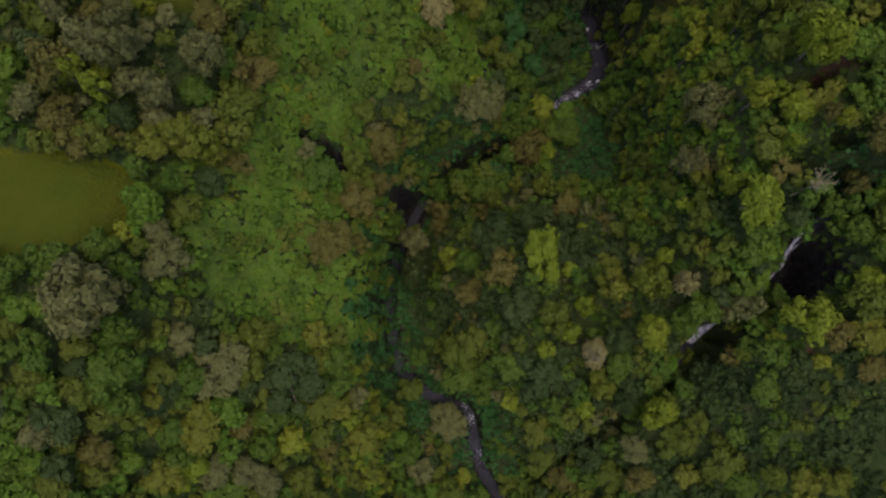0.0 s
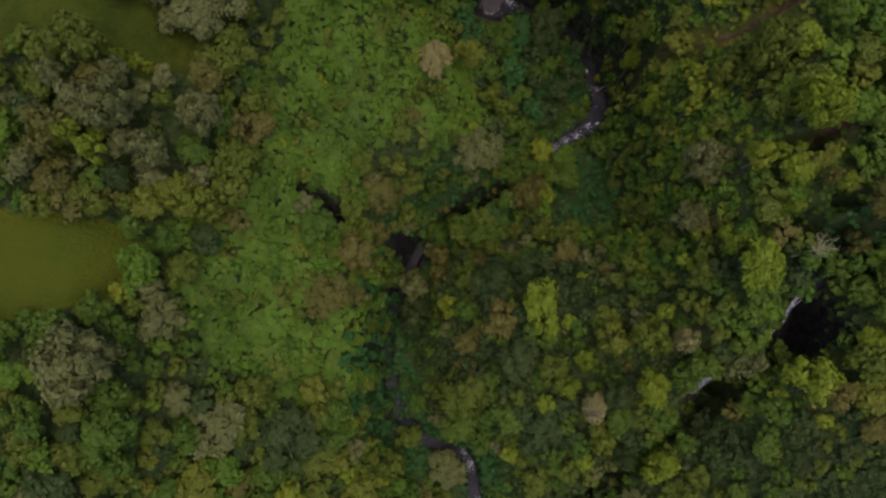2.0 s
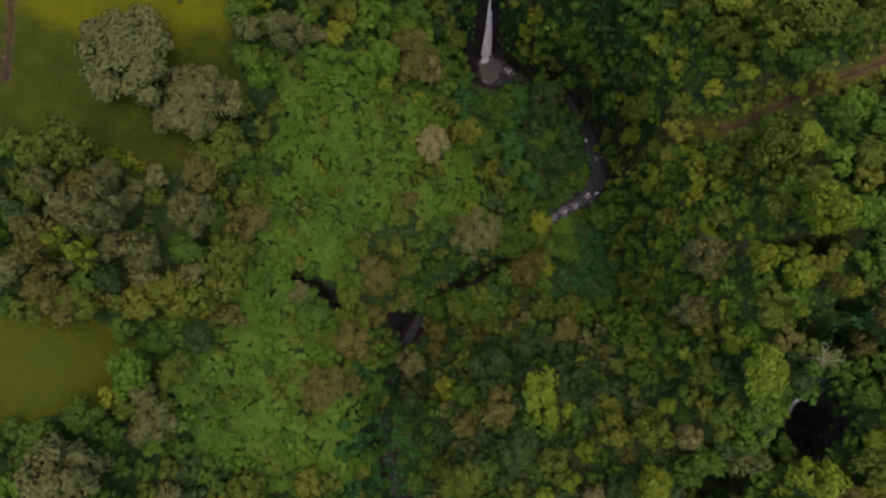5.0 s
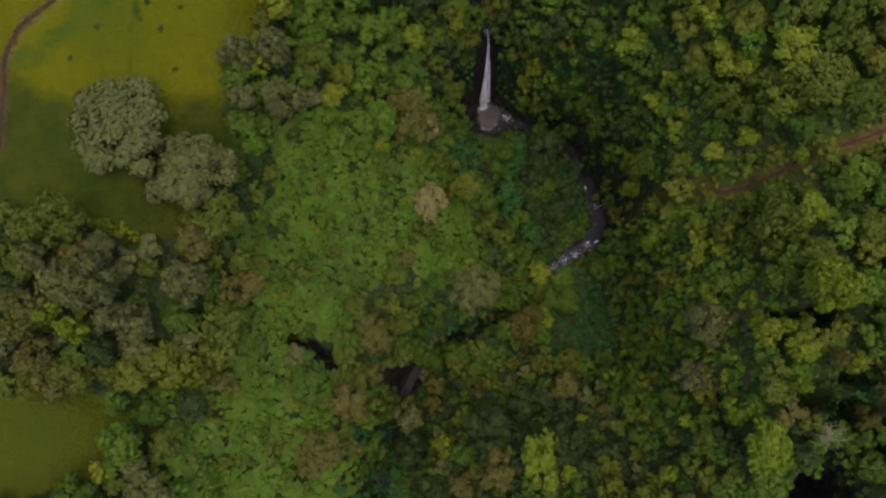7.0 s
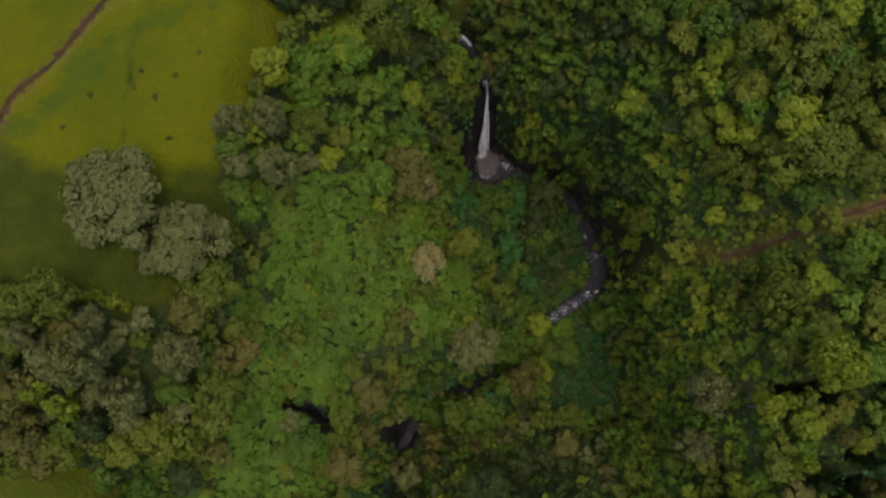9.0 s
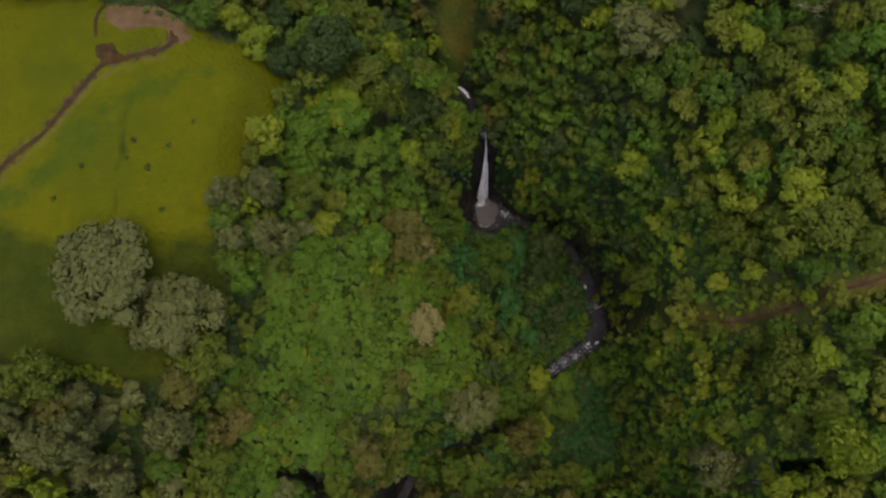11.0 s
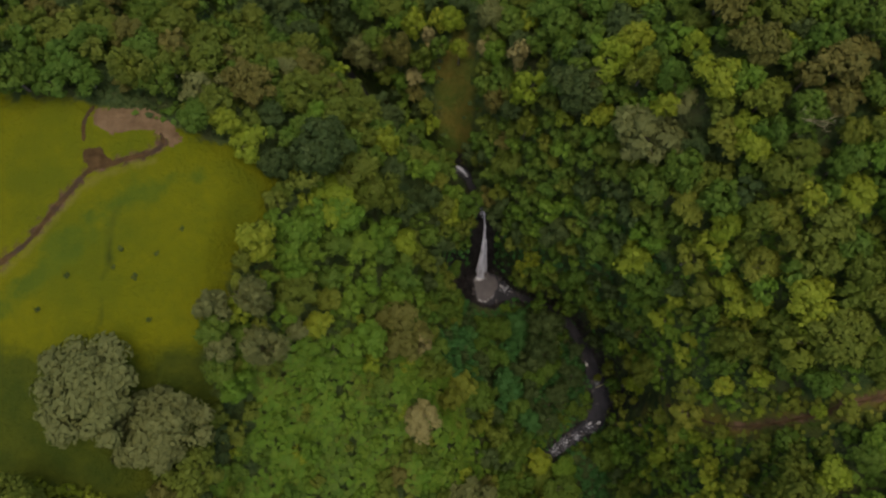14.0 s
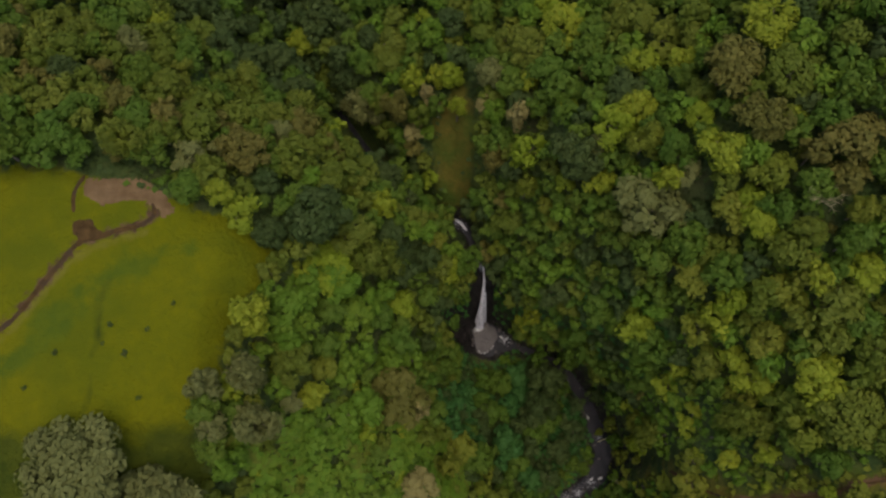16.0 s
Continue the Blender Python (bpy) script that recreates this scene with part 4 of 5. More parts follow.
stand(Y, 53.3, 131.2, -12, 7.4, "olive"); stand(Y, 57.6, 126.1, 4, 5.2, "green"); stand(Y, 58.1, 122.6, -8, 7.9, "green"); stand(Y, 69.7, 111.5, 30, 6.5, "green"); stand(Y, 77.1, 109.8, 30, 3.9, "yellow"); stand(Y, 77.9, 107.9, 31, 5.8, "lime")
stand(B, 86.2, 105.9, 44, 6.7, "green"); stand(Y, 94.3, 113.9, 48, 5.6, "olive"); stand(B, 95.9, 110.8, 52, 7.4, "olive"); stand(Y, 63.0, 110.4, 7, 7.3, "lime"); stand(Y, 66.4, 105.9, 15, 6.0, "olive"); stand(Y, 72.0, 106.6, 23, 6.1, "lime")
stand(Y, 56.6, 113.7, -36, 3.1, "yellow"); stand(Y, 86.2, 100.2, 40, 3.7, "lime"); stand(Y, 90.5, 100.5, 44, 5.1, "yellow"); stand(B, 78.9, 83.9, 45, 6.5, "olive"); stand(Y, 82.4, 93.9, 32, 5.4, "green"); stand(Y, 77.2, 91.8, 29, 5.5, "olive")
stand(Y, 63.5, 105.3, -8, 3.7, "yellow"); stand(Y, 71.9, 95.6, 19, 4.4, "yellow"); stand(B, 92.0, 90.3, 47, 6.2, "green"); stand(Y, 54.8, 125.2, -34, 6.5, "dark"); stand(Y, 56.0, 130.5, 13, 6.9, "green"); stand(B, 48.9, 141.1, 19, 6.8, "green")
stand(Y, 64.8, 93.7, -8, 6.0, "lime"); stand(Y, 68.5, 87.9, 20, 5.8, "lime"); stand(Y, 72.5, 85.0, 30, 6.0, "yellow"); stand(Y, 74.7, 81.4, 37, 5.2, "olive"); stand(Y, 64.9, 85.1, 1, 5.7, "olive"); stand(Y, 67.1, 79.8, 20, 5.7, "lime")
stand(Y, 63.4, 91.4, -23, 5.3, "green"); stand(B, -76.1, 69.9, 41, 8.3, "grey"); stand(Y, -72.3, 72.8, 38, 5.4, "grey"); stand(B, -73.5, 62.4, 43, 6.9, "grey"); stand(Y, -69.8, 65.8, 34, 5.5, "green"); stand(B, -54.3, 71.0, 36, 6.5, "green")
stand(B, -61.1, 62.7, 33, 7.8, "green"); stand(B, -47.9, 72.0, 22, 8.7, "brown"); stand(B, -51.0, 63.7, 24, 7.2, "olive"); stand(Y, -57.8, 49.2, 24, 6.3, "yellow"); stand(B, -82.1, 49.6, 41, 8.1, "olive"); stand(Y, -79.3, 48.5, 37, 3.3, "lime")
stand(B, -75.0, 54.5, 41, 6.2, "dark"); stand(B, -66.6, 40.7, 32, 6.7, "green"); stand(B, -58.9, 41.8, 25, 8.0, "dark"); stand(B, -63.0, 34.3, 30, 8.0, "olive"); stand(B, -68.7, 28.5, 33, 6.3, "grey"); stand(Y, -47.1, 64.1, 19, 5.7, "green")
stand(Y, -49.3, 78.0, 26, 6.9, "olive"); stand(Y, -8.7, 83.5, -5, 5.9, "brown"); stand(Y, -11.9, 78.0, -6, 7.5, "olive"); stand(Y, -2.2, 74.4, -11, 4.7, "green"); stand(Y, 3.8, 78.1, -6, 4.6, "olive"); stand(Y, -13.0, 70.5, -13, 5.4, "yellow")
stand(Y, -9.3, 67.0, -21, 6.9, "olive"); stand(Y, -2.4, 66.3, -20, 4.8, "green"); stand(Y, -26.0, 55.1, -6, 8.0, "olive"); stand(Y, -7.1, 59.7, -32, 6.2, "green"); stand(B, -1.0, 55.9, -45, 8.7, "green"); stand(Y, 32.5, 54.4, -32, 6.8, "olive")
stand(Y, -1.5, 41.3, -35, 7.2, "brown"); stand(B, -9.5, 36.7, -37, 10.1, "grey"); stand(Y, -17.8, 39.2, -24, 7.2, "green"); stand(Y, 8.1, 36.9, -30, 8.1, "olive"); stand(B, 40.6, 45.6, -27, 10.5, "brown"); stand(B, 26.7, 40.6, -23, 8.9, "dark")
stand(Y, -24.0, 30.6, -3, 6.5, "brown"); stand(B, 7.7, 27.3, -17, 7.5, "green"); stand(B, 15.4, 28.9, -9, 7.3, "dark"); stand(B, 8.8, 17.7, -22, 8.4, "brown"); stand(Y, -1.8, 22.4, -33, 6.0, "green"); stand(Y, 42.8, 37.6, -18, 3.7, "lime")
stand(Y, 37.2, 22.9, -8, 5.0, "lime"); stand(Y, -20.8, 31.0, -21, 7.4, "green"); stand(Y, -15.4, 44.1, -36, 6.5, "dark"); stand(Y, 32.8, 44.2, -29, 7.0, "dark"); stand(Y, 71.5, 71.7, 26, 6.9, "olive"); stand(Y, 73.6, 60.9, 40, 4.8, "lime")
stand(Y, 67.2, 64.3, 18, 4.3, "yellow"); stand(Y, 78.4, 60.0, 46, 4.1, "lime"); stand(Y, 84.5, 61.0, 44, 4.4, "lime"); stand(Y, 92.6, 61.3, 40, 5.0, "olive"); stand(Y, 87.5, 53.1, 48, 4.7, "brown"); stand(Y, 90.1, 51.6, 50, 4.4, "lime")
stand(Y, 80.0, 47.1, 45, 4.3, "lime"); stand(Y, 72.3, 42.1, 32, 5.4, "green"); stand(Y, 47.9, 24.5, -5, 7.7, "yellow"); stand(Y, 59.2, 25.0, 12, 5.6, "lime"); stand(B, 100.1, 39.7, 34, 5.6, "brown"); stand(Y, 63.7, 57.3, -12, 6.6, "olive")
stand(Y, 67.1, 55.9, 16, 6.3, "green"); stand(Y, 57.7, 44.4, -10, 6.5, "green"); stand(Y, 63.7, 44.6, 7, 6.8, "olive"); stand(B, 65.9, 34.2, 23, 6.7, "olive"); stand(Y, 55.7, 34.1, 1, 6.4, "green"); stand(Y, 64.2, 76.1, -4, 6.5, "green")
stand(Y, 69.2, 71.1, 21, 5.7, "lime"); stand(B, -82.5, 5.4, 37, 5.8, "grey"); stand(B, -66.3, 3.2, 19, 7.3, "grey"); stand(Y, -62.8, -16.5, 7, 8.5, "yellow"); stand(B, -70.8, -5.6, 20, 6.9, "olive"); stand(Y, -72.3, -11.6, 16, 5.9, "yellow")
stand(B, -90.7, -12.8, 36, 6.5, "dark"); stand(B, -92.6, -18.9, 36, 8.2, "grey"); stand(B, -88.1, -21.8, 30, 5.4, "olive"); stand(B, -83.9, -24.1, 25, 7.7, "brown"); stand(B, -83.4, -29.5, 23, 8.0, "olive"); stand(B, -71.8, -32.4, 14, 9.3, "yellow")
stand(B, -60.7, -32.5, 5, 8.8, "grey"); stand(B, -53.3, -33.2, 1, 9.0, "grey"); stand(B, -54.9, -21.4, 2, 6.6, "brown"); stand(B, -69.8, -21.5, 13, 7.1, "green"); stand(B, -90.4, -31.7, 29, 7.7, "olive"); stand(B, -85.0, -3.9, 34, 7.2, "dark")
stand(B, -92.1, -5.0, 41, 6.1, "olive"); stand(B, -64.4, -26.0, 9, 6.4, "green"); stand(B, -48.1, -36.6, -3, 7.7, "grey"); stand(Y, -35.4, 4.2, -4, 8.9, "yellow"); stand(Y, -31.0, 2.7, -8, 7.8, "olive"); stand(Y, -24.3, 4.7, -25, 7.0, "yellow")
stand(Y, -35.4, -3.6, -5, 7.9, "yellow"); stand(Y, -24.9, -3.9, -23, 5.9, "yellow"); stand(Y, -25.9, -13.8, -19, 7.7, "grey"); stand(Y, -30.3, -17.4, -15, 7.9, "yellow"); stand(Y, -22.2, -18.3, -34, 5.7, "yellow"); stand(Y, -35.1, -24.8, -15, 8.2, "olive")
stand(Y, -23.0, -30.7, -36, 5.7, "yellow"); stand(B, -40.2, -36.6, -10, 7.9, "olive"); stand(Y, -0.8, -8.3, -52, 7.0, "grey"); stand(S, 1.2, -24.2, -52, 13.5, "grey"); stand(Y, 1.2, -34.3, -58, 6.3, "olive"); stand(Y, 7.0, -43.2, -58, 7.0, "lime")
stand(Y, -7.6, -41.2, -58, 9.0, "grey"); stand(B, 7.6, -0.5, -33, 11.9, "olive"); stand(B, 13.9, -12.8, -31, 7.5, "green"); stand(B, 27.4, -10.3, -15, 9.6, "dark"); stand(B, 31.1, -34.4, -33, 8.8, "olive"); stand(Y, 29.5, -0.1, -5, 5.1, "lime")
stand(Y, 38.0, -21.2, -20, 7.1, "olive"); stand(Y, 42.4, -17.5, -16, 6.0, "lime"); stand(B, 38.1, -40.6, -33, 8.8, "brown"); stand(B, 24.1, -46.1, -54, 9.6, "olive"); stand(B, 16.1, 6.5, -15, 7.4, "green"); stand(B, 49.6, -3.6, -3, 7.8, "green")
stand(Y, 44.2, -7.4, -8, 5.8, "yellow"); stand(B, 66.3, -6.8, -17, 7.7, "green"); stand(B, 56.5, -29.2, -15, 8.2, "grey"); stand(B, 68.1, -26.2, -8, 7.6, "olive"); stand(Y, 71.2, -36.7, -16, 6.9, "yellow"); stand(B, 58.0, -37.6, -16, 8.1, "brown")
stand(B, 49.8, -37.8, -23, 8.4, "olive"); stand(B, 80.2, -33.4, -9, 10.5, "olive"); stand(B, 84.4, -37.6, -7, 7.8, "green"); stand(B, 91.1, -34.4, -2, 6.7, "olive"); stand(Y, 82.9, -23.9, -7, 6.0, "green"); stand(Y, 83.5, -1.1, -1, 5.6, "olive")
stand(Y, 88.2, -8.0, 2, 6.4, "green"); stand(B, 99.3, -36.4, -1, 9.1, "yellow"); stand(B, 105.8, -35.9, 2, 7.5, "yellow"); stand(B, 107.6, -4.6, 19, 7.0, "brown"); stand(B, 51.6, -15.4, -1, 6.1, "dark"); stand(Y, 74.1, -21.1, -13, 6.5, "olive")
stand(B, -91.1, 200.4, 53, 9.9, "olive"); stand(B, -84.7, 205.5, 49, 8.0, "olive"); stand(B, -74.0, 205.7, 45, 8.2, "grey"); stand(B, -69.1, 210.6, 39, 8.6, "olive"); stand(S, -70.0, 196.5, 47, 10.2, "green"); stand(B, -83.3, 192.6, 54, 7.7, "dark")
stand(B, -69.6, 185.0, 54, 7.6, "brown"); stand(B, -76.7, 181.7, 58, 7.3, "green"); stand(B, -80.4, 175.8, 57, 10.2, "green"); stand(B, -86.5, 174.9, 59, 7.2, "green"); stand(Y, -83.4, 170.3, 56, 7.0, "green"); stand(B, -75.9, 171.9, 57, 7.3, "green")
stand(B, -59.3, 176.7, 55, 7.4, "olive"); stand(B, -61.9, 172.2, 56, 8.0, "green"); stand(B, -52.0, 163.8, 54, 7.3, "green"); stand(B, -45.2, 163.2, 53, 6.4, "lime"); stand(B, -32.6, 181.2, 36, 9.2, "olive"); stand(B, -37.3, 184.4, 37, 7.7, "grey")
# the dark crowns along the ravine carry its shade in their leaf colour
stand(B, -47.2, 197.7, 27, 8.9, "olive"); stand(B, -52.7, 194.1, 37, 7.0, "green"); stand(B, -45.6, 218.7, 14, 9.8, "dark"); stand(B, -51.6, 214.7, 21, 10.4, "dark"); stand(B, -57.9, 216.5, 27, 10.1, "dark"); stand(B, -62.9, 217.7, 30, 9.9, "olive")
stand(B, -39.6, 230.0, 5, 9.0, "lime"); stand(B, -49.5, 233.3, 9, 10.2, "dark"); stand(B, -37.9, 169.0, 44, 7.5, "dark"); stand(S, -35.2, 156.1, 47, 8.3, "dark"); stand(Y, -30.6, 225.3, 8, 6.4, "olive"); stand(Y, -23.5, 226.5, 11, 7.0, "green")
stand(B, -19.9, 220.3, 12, 8.3, "green"); stand(B, -11.5, 224.1, 15, 9.5, "olive"); stand(B, -33.9, 222.6, -2, 9.2, "olive"); stand(Y, -35.7, 201.0, 14, 7.0, "brown"); stand(Y, -25.3, 214.8, -6, 7.5, "grey"); stand(B, -9.2, 203.1, 19, 7.8, "brown")
stand(Y, -4.5, 209.5, 21, 7.2, "lime"); stand(Y, 1.7, 211.1, 18, 6.0, "lime"); stand(Y, -0.6, 205.3, 21, 5.0, "tan"); stand(Y, 7.9, 200.3, 21, 5.8, "lime"); stand(Y, 2.5, 202.3, 19, 5.6, "green"); stand(Y, -3.0, 200.6, 17, 6.6, "olive")
stand(B, -10.5, 197.2, -2, 7.2, "dark"); stand(B, -12.0, 181.4, 17, 8.6, "dark"); stand(B, 16.8, 206.2, 29, 8.3, "grey"); stand(B, 17.3, 214.3, 26, 7.6, "green"); stand(Y, 15.6, 200.1, 22, 5.5, "tan"); stand(S, 27.5, 210.6, 34, 12.3, "olive")
stand(Y, 26.8, 205.8, 32, 5.3, "olive"); stand(B, 35.3, 215.4, 37, 12.2, "lime"); stand(B, 21.3, 215.6, 30, 7.5, "olive"); stand(B, 31.9, 202.1, 36, 10.0, "green"); stand(Y, 39.9, 200.1, 39, 4.8, "brown"); stand(Y, 35.2, 190.3, 39, 5.2, "lime")
stand(Y, 15.7, 195.9, 18, 6.5, "olive"); stand(Y, 18.9, 192.1, 21, 5.5, "green"); stand(Y, 21.4, 176.6, 10, 6.0, "brown"); stand(Y, 20.3, 173.0, 3, 7.5, "olive"); stand(B, -4.2, 168.8, 16, 8.5, "olive"); stand(B, -18.0, 159.7, 35, 10.2, "olive")
stand(B, -22.5, 173.6, 36, 9.0, "olive"); stand(B, -17.6, 181.4, 21, 9.3, "olive"); stand(Y, 1.8, 164.6, 8, 6.6, "yellow"); stand(Y, -6.3, 177.9, 6, 6.7, "dark"); stand(B, -11.4, 217.3, 14, 8.1, "olive"); stand(B, -31.6, 199.3, 15, 7.9, "green")
stand(B, 52.9, 198.1, 47, 8.8, "lime"); stand(B, 52.7, 178.8, 57, 6.8, "green"); stand(Y, 51.9, 173.2, 53, 5.4, "yellow"); stand(B, 40.9, 177.6, 47, 5.9, "grey"); stand(B, 56.4, 166.5, 58, 5.9, "grey"); stand(S, 55.5, 159.2, 50, 8.1, "grey")
stand(Y, 47.4, 157.3, 37, 4.5, "olive"); stand(S, 73.1, 194.3, 69, 12.7, "lime"); stand(S, 76.0, 183.6, 70, 12.4, "olive"); stand(B, 68.1, 159.3, 61, 6.2, "lime"); stand(B, 73.4, 157.0, 64, 7.4, "green"); stand(B, 77.9, 151.0, 64, 6.6, "olive")
stand(B, 86.1, 154.1, 69, 5.6, "yellow"); stand(B, 84.5, 148.4, 65, 5.5, "green"); stand(B, 60.3, 157.0, 53, 7.0, "dark"); stand(B, 60.3, 183.7, 60, 7.0, "olive"); stand(B, 59.2, 177.7, 61, 6.9, "lime"); stand(B, 58.9, 190.5, 55, 6.3, "green")
stand(B, 42.5, 210.3, 42, 8.4, "green"); stand(B, 62.8, 201.5, 54, 7.7, "olive")
# foot of the vine slope
stand(Y, -24.2, 58.7, -5, 4.5, "vine"); stand(Y, -18.4, 58.2, -11, 5.9, "brown"); stand(Y, -14.4, 54.4, -24, 5.2, "olive"); stand(B, -20.0, 50.9, -13, 6.6, "brown"); stand(Y, -12.5, 65.0, -20, 4.8, "brown"); stand(Y, -20.5, 66.0, -7, 4.5, "grey")
stand(Y, -16.1, 65.1, -12, 4.0, "olive"); stand(Y, -17.0, 71.0, -8, 4.3, "olive"); stand(Y, -21.2, 72.5, -4, 3.2, "grey"); stand(Y, -5.0, 64.3, -25, 4.6, "green"); stand(Y, 0.4, 66.8, -17, 4.1, "green"); stand(Y, -38.3, 55.2, 7, 5.7, "grey")
stand(Y, -26.3, 48.6, -5, 5.7, "olive"); stand(Y, -45.8, 57.2, 13, 5.2, "green"); stand(Y, -37.9, 63.2, 9, 3.6, "yellow"); stand(Y, -8.8, 72.3, -13, 3.7, "green")

# ---------------------------------------------------------------- the woods between them
VINES = [(-66, 24), (-50, 5), (-30, -2), (-23, 10), (-21, 40), (-27, 55), (-18, 70), (2, 78), (18, 84), (16, 100), (8, 112), (-4, 120), (-22, 126), (-38, 116), (-44, 105), (-48, 85), (-56, 62), (-70, 40)]
GROVE = [(-96, 50), (-52, 50), (-47, 78), (-58, 80), (-96, 84)]
BASIN = [(4, 108), (20, 97), (36, 95), (50, 104), (52, 120), (40, 134), (24, 138), (6, 140), (0, 124)]
NORTH_WALL = [(20, 138), (40, 140), (58, 128), (62, 150), (44, 185), (24, 178), (20, 160)]
RAVINE = [(-75, 222), (-40, 206), (-24, 212), (-20, 222), (-36, 244), (-80, 254)]
SUNNY = [(-47, 150), (-30, 158), (-10, 152), (-3, 136), (-8, 122), (-38, 112), (-46, 128)]
LOWER = [(-12, -32), (-9, 44), (20, 58), (50, 45), (60, 30), (70, 8), (62, -10), (48, -36), (15, -46)]
SPUR = [(-96, 171), (-50, 163), (-30, 168), (-22, 188), (-45, 206), (-96, 208)]
RIM = [(-36, -45), (-22, -45), (-17, 20), (-18, 46), (-25, 48), (-27, 20)]
SOUTH_BANK = [(70, -6), (120, 2), (130, -60), (60, -60), (62, -20)]
EAST_WALL = [(56, 38), (66, 40), (78, 60), (80, 92), (76, 124), (58, 122), (62, 102), (62, 90), (62, 56)]
HILLSIDE = [(61, 36), (80, 44), (104, 52), (116, 70), (116, 150), (84, 146), (62, 134), (60, 118), (64, 104), (62, 90)]
VINE_FOOT = [(-28, 45), (-25, 58), (-23, 74), (-10, 80), (4, 76), (22, 80), (20, 64), (0, 50), (-14, 42)]
GREEN_FLAT = [(34, 58), (61, 56), (61.5, 92), (48, 88), (42, 82), (36, 74)]


dice = random.Random(5)
count = 44000
cand = np.random.RandomState(9).uniform((-114, -62), (116, 256), (count, 2))
extra = np.random.RandomState(19).uniform((-114, -62), (116, 256), (90000, 2))
ez = height(extra[:, 0], extra[:, 1])
fall = np.hypot(height(extra[:, 0] + 0.7, extra[:, 1]) - ez, height(extra[:, 0], extra[:, 1] + 0.7) - ez) / 0.7
cand = np.concatenate([cand[:count // 2], extra[fall > 2.2], cand[count // 2:]])      # more on the steep walls
count = len(cand)
cx, cy = cand[:, 0], cand[:, 1]
clear = np.maximum.reduce([inside(cx, cy, PASTURE), inside(cx, cy, LOW_FIELD), inside(cx, cy, CLEARING)]) > -1.0
for line, room in ((WEST_TRACK, 2.0), (EAST_TRACK, 3.8), ([(16.5, 150.5), (16.7, 157)], 6.0), (FALL_LINE, 2.6), (UPPER_STREAM[:5], 1.6)):
    clear |= to_line(cx, cy, line)[0] < room
dist, _, wide = to_line(cx, cy, MAIN_STREAM)
clear |= dist < np.where((cy > 110) & (cy < 141), wide + 2.4, np.where(cy > 86, wide + 1.3, np.where(cy > -7, -1.0, wide + 2.0)))
clear |= np.hypot(cx - 18, cy - 145) < 10.8
for hx, hy, rx_, ry_, _ in HOLLOWS:
    clear |= np.hypot((cx - hx) / (rx_ + 0.3), (cy - hy) / (ry_ + 0.3)) < 1
clear |= to_line(cx, cy, SIDE_STREAM[2:5])[0] < 3.0
clear |= to_line(cx, cy, SIDE_STREAM[6:8])[0] < 3.2
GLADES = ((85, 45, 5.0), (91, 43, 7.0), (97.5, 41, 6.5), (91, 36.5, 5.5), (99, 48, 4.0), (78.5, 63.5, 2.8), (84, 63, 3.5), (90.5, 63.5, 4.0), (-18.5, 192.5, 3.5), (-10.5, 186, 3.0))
GAPS = ((75.2, 6.0, 4.6), (-26, 203.5, 5.6), (-20.5, 198.3, 5.2), (-14, 193, 4.4), (72.6, 7.5, 3.4), (75.8, 7.2, 3.6), (74.6, 3.6, 3.6), (88.5, 25.5, 2.4), (87.5, 20, 2.6), (79.0, 5.5, 4.0), (94.3, 30.6, 3.0), (91, 24, 3.4), (96.4, 31, 2.2), (9.5, 176.0, 4.4), (9.0, 171.6, 5.2), (-63.5, 67, 3.5), (-33, 57, 3.5), (86.9, 63, 4), (74, 63, 3), (-11, 48.5, 6.0), (-17, 50.5, 3.5), (-14, 36, 4.0), (70, -1, 4), (77, 38, 3.5), (59, 162.7, 3))
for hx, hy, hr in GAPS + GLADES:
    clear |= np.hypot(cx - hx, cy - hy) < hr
clear |= np.hypot(cx - 11, cy - 147) < 8.0
clear |= inside(cx, cy, SCRAPE) > -4.0
clear |= to_line(cx, cy, UPPER_STREAM[7:11])[0] < 3.2
low_only = (dist < wide + 8.0) & (cy > 86)      # nothing tall on the stream's banks
cz = height(cx, cy)
low_only &= np.hypot(height(cx + 1, cy) - cz, height(cx, cy + 1) - cz) < 1.5
for lx, ly, lr in ((87.3, 23.5, 6.0), (74.0, 4.5, 5.5)):
    low_only |= np.hypot(cx - lx, cy - ly) < lr
low_only |= to_line(cx, cy, EAST_TRACK)[0] < 8.0
slope = np.hypot(height(cx + 1, cy) - cz, height(cx, cy + 1) - cz)
zones = np.full(count, "wood", dtype=object)
for zone, outline in (("lower", LOWER), ("spur", SPUR), ("hillside", HILLSIDE), ("wall", EAST_WALL), ("flat", GREEN_FLAT), ("south", SOUTH_BANK), ("vines", VINES), ("sunny", SUNNY), ("rim", RIM), ("grove", GROVE), ("north", NORTH_WALL), ("basin", BASIN), ("ravine", RAVINE), ("foot", VINE_FOOT)):
    zones[inside(cx, cy, outline) + 5 * wobble(cx, cy, 24, 17) > 0] = zone
zones[(dist < wide + 9) & (cy < 36) & (cy > -45)] = "flat"
